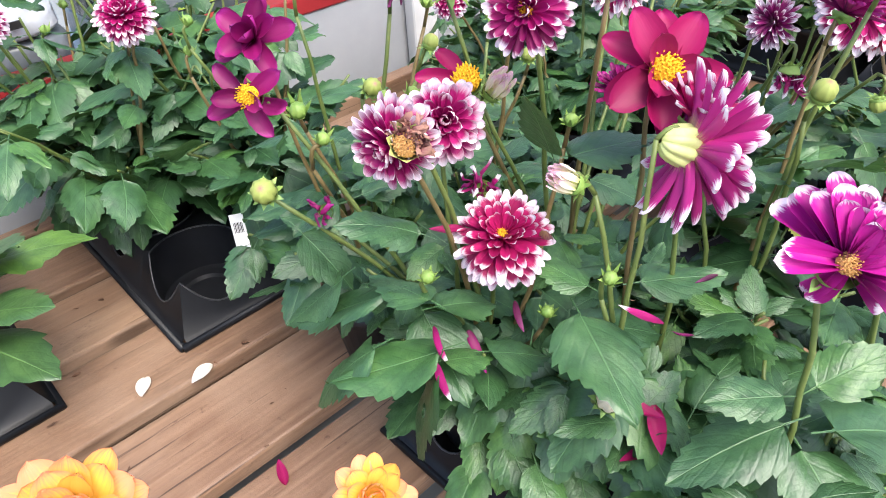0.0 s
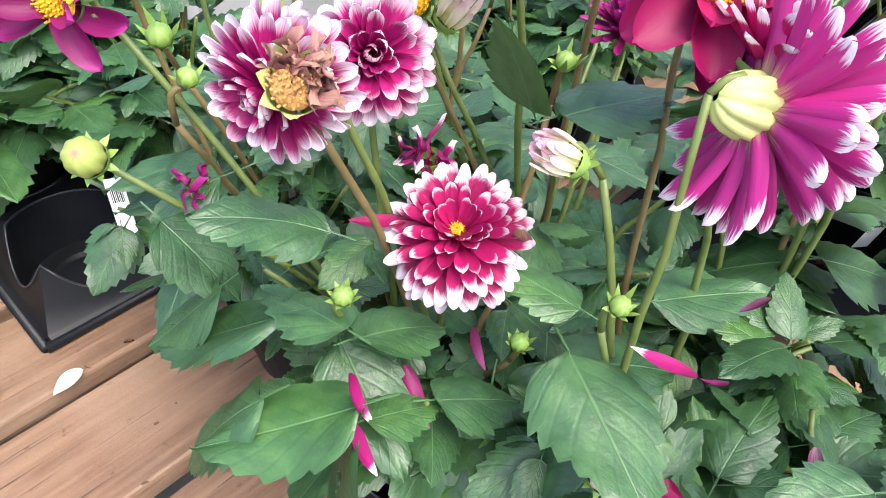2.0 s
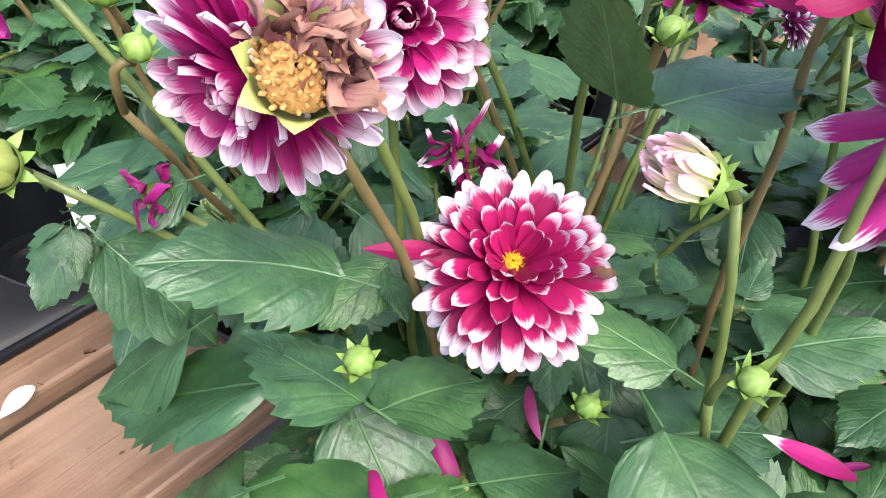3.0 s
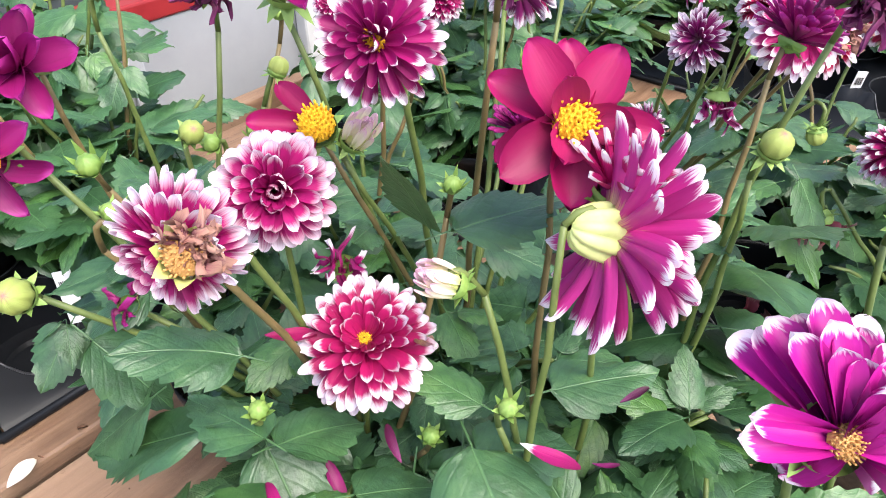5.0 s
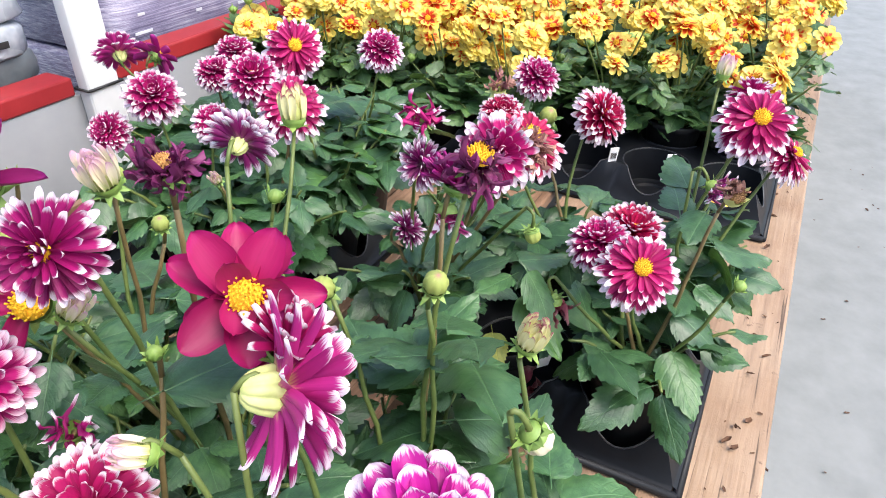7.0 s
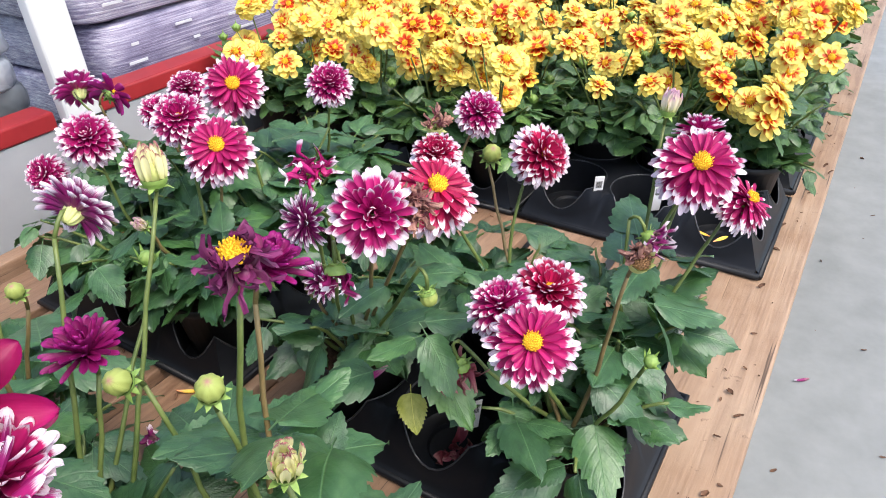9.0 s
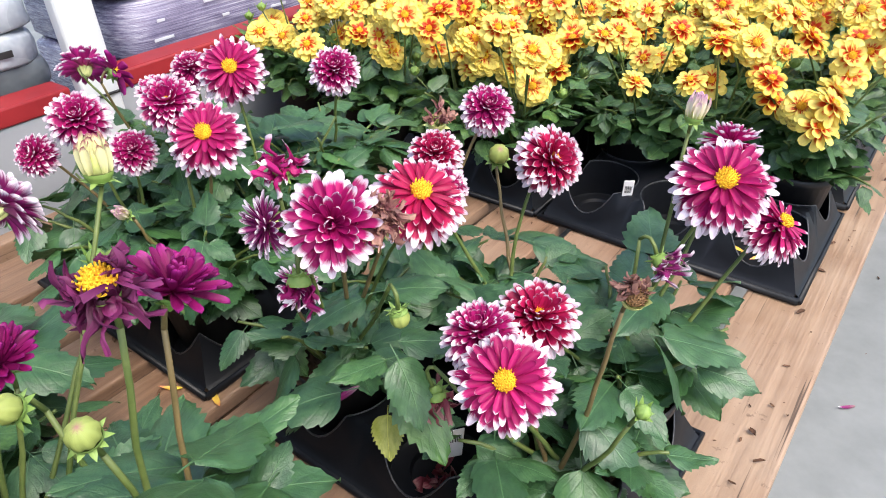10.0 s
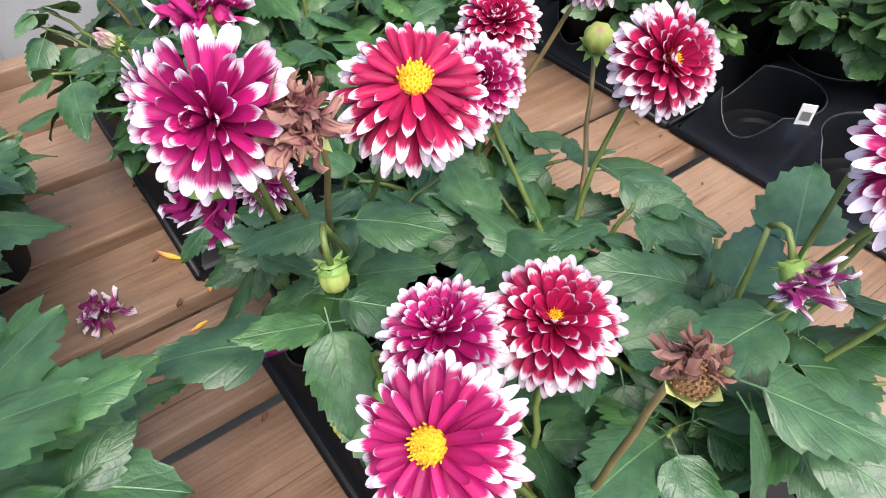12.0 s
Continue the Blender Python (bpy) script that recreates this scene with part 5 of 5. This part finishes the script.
P_WHITE = petal_material("petal_bleached", (0.70, 0.62, 0.50), (0.80, 0.74, 0.66), (0.86, 0.80, 0.76), 0.7, 0.2, 0.1)
ON_BENCH, ON_LEAF = "lying on the bench boards", "lying on a leaf"
for pos, turn, size, material, label, tilt in (
        ((0.180, 0.748, 0.002), 110, 0.034, P_WHITE, "bleached white petal " + ON_BENCH, (0, 0)),
        ((0.120, 0.778, 0.002), 150, 0.032, P_WHITE, "bleached white petal " + ON_BENCH, (0, 0)),
        ((1.185, 0.333, 0.002), -40, 0.034, P_STRIPE, "pink striped petal " + ON_BENCH, (0, 0)),
        ((0.720, 0.674, 0.002), 40, 0.030, P_ORG, "orange petal " + ON_BENCH, (10, 0)),
        ((0.742, 0.606, 0.002), 160, 0.034, P_ORG, "orange petal " + ON_BENCH, (0, 0)),
        ((0.709, 0.556, 0.002), 100, 0.020, P_ORG, "orange petal " + ON_BENCH, (0, 0)),
        ((0.056, 0.655, 0.002), 20, 0.030, P_SINGLE, "dark red petal " + ON_BENCH, (0, 0)),
        ((0.173, 0.560, 0.003), -20, 0.030, P_SINGLE, "dark red petal " + ON_BENCH, (12, 0)),
        ((0.723, 0.335, 0.186), 75, 0.042, P_STRIPE, "pale lilac petal " + ON_LEAF, (0, 10)),
        ((0.340, 0.281, 0.288), 25, 0.031, P_PUR, "magenta petal with a white tip " + ON_LEAF, (12, 15)),
        ((0.375, 0.265, 0.255), 60, 0.018, P_VIOLET, "violet petal " + ON_LEAF, (20, 20)),
        ((0.285, 0.380, 0.225), 160, 0.036, P_VIOLET, "violet petal " + ON_LEAF, (-30, 0)),
        ((0.300, 0.420, 0.312), 40, 0.028, P_SINGLE, "dark red petal " + ON_LEAF, (0, 0)),
        ((0.332, 0.266, 0.212), 200, 0.034, P_SINGLE, "crimson petal " + ON_LEAF, (-10, 0)),
        ((0.333, 0.250, 0.203), 130, 0.036, P_SINGLE, "crimson petal " + ON_LEAF, (-20, 10)),
        ((0.345, 0.365, 0.305), -60, 0.042, P_DRY, "withered pink petal " + ON_LEAF, (-45, 0)),
        ((0.246, 0.380, 0.262), 200, 0.034, P_WINE, "withered pink petal hanging from a leaf", (-75, 0)),
        ((0.240, 0.372, 0.236), 190, 0.036, P_WINE, "withered pink petal hanging from a leaf", (-70, 0)),
        ((0.397, 0.266, 0.292), 70, 0.020, P_DARK, "dark violet petal " + ON_LEAF, (0, 10)),
        ((0.389, 0.209, 0.222), 110, 0.030, P_STRIPE, "curled lilac petal " + ON_LEAF, (0, 20)),
        ((0.316, 0.367, 0.250), 170, 0.026, P_DARK, "dark withered petal hanging between leaves", (-65, 0)),
        ((0.325, 0.256, 0.176), 70, 0.034, P_SINGLE, "crimson petal " + ON_LEAF, (0, 15)),
        ((1.388, 0.130, 0.040), 60, 0.034, P_ORG, "orange petal in an empty tray pocket", (0, 0)),
        ((1.400, 0.160, 0.036), 160, 0.030, P_ORG, "orange petal in an empty tray pocket", (0, 0)),
        ((1.95, -0.07, GROUND_Z + 0.003), 40, 0.045, P_STRIPE, "pink petal on the concrete floor", (0, 0))):
    fallen_petal(pos, turn, size, material, label, tilt)


def dry_scrap(name, pos, d, material, n, label, category, facing=(0, 0, 1)):
    """A shrivelled leaf or shed flower head lying where it fell."""
    rng = random.Random(int(900 * pos[0] + 70 * pos[1]))
    ob = tagged(new(name, withered_mesh(rng, d, material, n, 0.55, 360, 2.0)), label, category)
    ob.matrix_world = Matrix.Translation(pos) @ toward(facing)


dry_scrap("dry_leaf", (0.805, 0.292, 0.022), 0.060, P_RUST, 9, "shrivelled brown leaf lying in an empty tray pocket", "dry leaf")
dry_scrap("shed_flower_head", (0.636, 0.619, 0.018), 0.052, P_STRIPE, 18, "shed violet and white flower head lying on the bench", "flower head", (-0.3, -0.3, 0.6))


def litter():
    """Crumbs of dry leaf and soil on the boards and the floor."""
    rng = random.Random(8)
    b = Build()
    spots = [(rng.uniform(0.75, 2.4), abs(rng.gauss(0.035, 0.03)) + 0.006, 0.0) for _ in range(60)]
    spots += [(rng.uniform(-0.1, 0.3), rng.uniform(0.5, 1.0), 0.0) for _ in range(30)]
    spots += [(rng.uniform(0.58, 0.74), rng.uniform(0.2, 1.0), 0.0) for _ in range(14)]
    spots += [(rng.uniform(1.06, 1.36), rng.uniform(0.1, 0.6), 0.0) for _ in range(16)]
    spots += [(rng.uniform(0.5, 3.5), rng.uniform(-0.7, -0.03), GROUND_Z) for _ in range(50)]
    for x, y, z in spots:
        if z == 0.0 and (y % 0.15) > 0.135:
            continue
        L = rng.uniform(0.003, 0.014) * (1.4 if z < 0 else 1.0)
        m = Matrix.Translation((x, y, z + 0.001)) @ Matrix.Rotation(rng.uniform(0, 6.28), 4, "Z") @ Matrix.Rotation(rng.uniform(-0.3, 0.3), 4, "X")
        petal(b, m, L, L * rng.uniform(0.25, 0.7), rng.uniform(0.2, 0.8), rng.uniform(-0.1, 0.5), rng, 3, 4)
    tagged(new("dry_litter", b.mesh("dry_litter", LITTER)), "dry brown crumbs of leaf and soil scattered about", "litter", kind="stuff")


LITTER = mottled("dry_leaf", (0.05, 0.025, 0.015), (0.16, 0.08, 0.045), 80, 0.9)
litter()


# ---------------------------------------------------------------- stacked sacks behind the barrier
def sack_mesh(lx, ly, lz, seed, material, flat=0.34):
    """A filled plastic sack: a flattened pillow with dents and folded ends."""
    rng = random.Random(seed)
    b = Build()
    nu, nv = 33, 17
    pts = []
    off = Vector((rng.uniform(0, 50), rng.uniform(0, 50), rng.uniform(0, 50)))
    for j in range(nv):
        v = -math.pi / 2 + math.pi * j / (nv - 1)
        for i in range(nu):
            u = 2 * math.pi * i / (nu - 1)
            sp = lambda t, e: math.copysign(abs(t) ** e, t)
            x = 0.5 * lx * sp(math.cos(v), 0.22) * sp(math.cos(u), 0.22)
            y = 0.5 * ly * sp(math.cos(v), 0.22) * sp(math.sin(u), 0.22)
            z = 0.5 * lz * sp(math.sin(v), flat)
            w = noise.noise(Vector((x, y, z)) * 9 + off) * 0.010 + noise.noise(Vector((x * 0.6, y, z)) * 30 + off) * 0.006
            k = 1 + w / max(0.05, math.hypot(x, y))
            pts.append((x * k, y * k, z + w * 0.7))
    b.grid(pts, nu, nv)
    return b.mesh("sack_body", material)


def lettering(text, size, material, parent, m):
    cu = bpy.data.curves.new("lettering", "FONT")
    cu.body, cu.size, cu.extrude = text, size, 0.0005
    cu.materials.append(material)
    return under("lettering", cu, parent, m)


PRINT = mottled("pale_print", (0.42, 0.43, 0.47), (0.58, 0.59, 0.63), 40, 0.5)
LIME = mottled("lime_print", (0.30, 0.42, 0.06), (0.40, 0.52, 0.10), 40, 0.5)


def wrap_material():
    """Stretch film over dark sacks: streaks along the length, from dark violet to near white."""
    m, t, b = mat("stretch_film", 0.22, spec=0.6)
    vec, rnd = shifted(t, coords(t).outputs["Object"])
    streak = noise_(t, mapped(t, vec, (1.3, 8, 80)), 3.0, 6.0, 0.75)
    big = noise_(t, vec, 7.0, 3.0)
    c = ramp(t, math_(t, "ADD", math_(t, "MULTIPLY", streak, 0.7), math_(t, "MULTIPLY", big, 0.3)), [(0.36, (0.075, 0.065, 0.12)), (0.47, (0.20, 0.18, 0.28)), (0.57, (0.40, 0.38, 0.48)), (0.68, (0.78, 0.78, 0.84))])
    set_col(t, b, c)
    bump(t, b, streak, 0.8, 0.004)
    return m


FILM = wrap_material()
SACKS_W = [sack_mesh(0.60, 0.40, 0.072, 300 + k, BAG_W) for k in range(3)]
SACKS_D = [sack_mesh(0.60, 0.40, 0.072, 310 + k, BAG_D) for k in range(3)]
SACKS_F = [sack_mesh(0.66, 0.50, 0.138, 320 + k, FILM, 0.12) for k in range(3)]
srng = random.Random(12)
for x in (0.06, 0.71):
    for lev in range(19):
        z = GROUND_Z + 0.035 + 0.0595 * lev
        dark = lev in (4, 9, 14, 17)
        label = "dark plastic soil sack with pale print in a stack" if dark else "glossy white plastic sack of soil in a stack"
        sack = empty("soil_sack", (x + srng.uniform(-0.03, 0.03), 1.60 + srng.uniform(-0.025, 0.025), z), label, "sack", "stacked sacks")
        sack.rotation_euler = (radians(srng.uniform(-1.5, 1.5)), 0, radians(srng.uniform(-4, 4)))
        under("sack_body", (SACKS_D if dark else SACKS_W)[srng.randrange(3)], sack)
        if lev < 13:
            continue
        if dark:
            lettering("GARDEN", 0.024, PRINT, sack, pose(0.02, -0.207, -0.012, 90))
            under("print_bar", bevelled_box("print_bar", (0.12, 0.002, 0.014), 0.0005, LIME, 1), sack, pose(-0.12, -0.206, 0.006, 8))
        elif lev % 2:
            under("print_bar", bevelled_box("print_bar", (0.045, 0.002, 0.013), 0.0005, INK, 1), sack, pose(0.21, -0.204, 0.0, 8))
for x in (1.50, 2.16):
    for lev in range(9):
        z = GROUND_Z + 0.08 + 0.135 * lev
        sack = empty("wrapped_sack", (x + srng.uniform(-0.02, 0.02), 1.66 + srng.uniform(-0.02, 0.02), z), "grey film-wrapped sack with rows of pale print", "sack", "wrapped sacks")
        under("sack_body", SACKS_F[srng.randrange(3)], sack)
        if lev < 5:
            continue
        for k in range(8):
            u, w = -0.24 + 0.16 * (k % 4) + srng.uniform(-0.02, 0.02), 0.040 * (k // 4) - 0.025 + 0.014 * (k % 2)
            under("print_bar", bevelled_box("print_bar", (0.020 if k % 3 == 1 else 0.050, 0.002, 0.0065), 0.0005, PRINT, 1), sack, pose(u, -0.262 + abs(w) * 0.2, w, 4))

# the tray at the bench's near end, with orange dahlias
tray(-0.107, 1.037)
tag_strip(0.000, 0.845, 0.10, -20)
for k, (x, y) in enumerate(((-0.037, 0.897), (-0.037, 1.037), (-0.177, 0.897))):
    p = Plant(x, y, "leafy potted dahlia with bright green leaves at the bench's end", 70 + k, LEAVES_Y)
    p.leaf_to((x + 0.02, y - 0.02, 0.20), (x + 0.12, y - 0.03, 0.22), 0, k)
    if k == 0:
        for j, (f, e) in enumerate((((0.060, 0.880, 0.18), (0.152, 0.828, 0.20)), ((0.020, 0.830, 0.16), (0.075, 0.756, 0.19)), ((0.00, 0.84, 0.13), (0.050, 0.735, 0.13)), ((0.03, 0.87, 0.20), (0.085, 0.79, 0.24)))):
            p.leaf_to(f, e, 0, j + 2)
    p.bush(6, 0.10, 0.20, 0.075)
tray(-0.05, 0.30)
for k, (x, y, z) in enumerate(((0.016, 0.385, 0.310), (0.138, 0.318, 0.262))):
    p = Plant(0.02 - 0.14 * (1 - k), 0.44 - 0.14 * k, "potted dahlia with an orange and yellow double flower", 80 + k, LEAVES_Y)
    p.flower((x, y, z), (-0.1, -0.5, 0.8), 0.078 - 0.026 * k, [(11, 1.0, 30, -0.05), (10, 0.96, 46, 0.0), (8, 0.9, 60, 0.05), (5, 0.8, 74, 0.1)], P_ORG, width=0.27, cup=0.2, disc=0.0, nodes=0, tip0=0.6)
    p.bush(5, 0.07, 0.15, 0.06)

# the yellow and orange dahlias that fill the bench beyond
def yellow_meshes():
    rng = random.Random(77)
    out = []
    for k in range(8):
        d = 0.066 * rng.uniform(0.82, 1.12)
        out.append((head_mesh(rng, d, P_FIRE if k in (1, 6) else P_YEL, SMALL_OPEN if k % 4 else SEMI[1:5], 0.235, 0.16, 0.2, tips=0.0), disc_mesh(d * 0.10, rng, DISC)))
    return out


YELLOW = yellow_meshes()
YCALYX = calyx_mesh(0.009, random.Random(4), CALYX, 0.7)
YBUD = star_bud(0.009, random.Random(6))
yrng = random.Random(99)
for tx in range(4):
    for ty in range(3):
        cx, cy = 1.507 + tx * 0.325, 0.275 + ty * 0.445
        if cy + 0.2 < 1.22:
            tray(cx, cy)
        for i in range(2):
            for j in range(3):
                x, y = cx + (i - 0.5) * PITCH, cy + (j - 1) * PITCH
                if y > 1.17 or (tx == 0 and ty == 0 and i == 0):
                    continue
                p = Plant(x, y, "potted dahlia crowded with yellow and orange flowers", 200 + tx * 40 + ty * 10 + i * 3 + j, LEAVES_Y, group="yellow potted dahlias")
                far = tx > 1
                p.twins = 0.8
                if tx or i or ty > 1:
                    p.loose = []
                for q in range(5 if far else 7):
                    a = yrng.uniform(0, 6.28)
                    r = 0.085 * math.sqrt(yrng.random())
                    pos = Vector((x + r * math.cos(a) - 0.03, y + r * math.sin(a) - 0.01, yrng.uniform(0.215, 0.32)))
                    f = Vector((yrng.uniform(-0.9, 0.1), yrng.uniform(-0.7, 0.2), 0.7))
                    b = Build()
                    tube(b, [p.local(v) for v in curve_points((x, y, 0.1), pos - f.normalized() * 0.012, 5, Vector((0, 0, 0.01)))], [0.0025, 0.0022, 0.002, 0.0018, 0.0018], 5)
                    under("stem", b.mesh("stem", STEM), p.root)
                    me, dm = YELLOW[yrng.randrange(8)]
                    h = under("flower_head", me, p.root, Matrix.Translation(p.local(pos)) @ toward(f, yrng.uniform(0, 6.28)))
                    under("disc", dm, h, pose(0, 0, 0.004))
                    under("calyx", YCALYX, h)
                for q in range(2):
                    pos = Vector((x + yrng.uniform(-0.08, 0.08), y + yrng.uniform(-0.08, 0.08), yrng.uniform(0.2, 0.28)))
                    under("bud", YBUD, p.root, Matrix.Translation(p.local(pos)))
                    b = Build()
                    tube(b, [p.local(v) for v in curve_points((x, y, 0.1), pos - Vector((0, 0, 0.008)), 4)], [0.002, 0.0018, 0.0016, 0.0014], 5)
                    under("stem", b.mesh("stem", STEM), p.root)
                p.bush(7 if p.loose is not None else 6, 0.12, 0.24, 0.062, nodes=4)
                p.bush(5 if tx == 0 else 2, 0.13, 0.15, 0.062, low=0.09, nodes=3)
                if p.loose is not None:
                    p.gather()
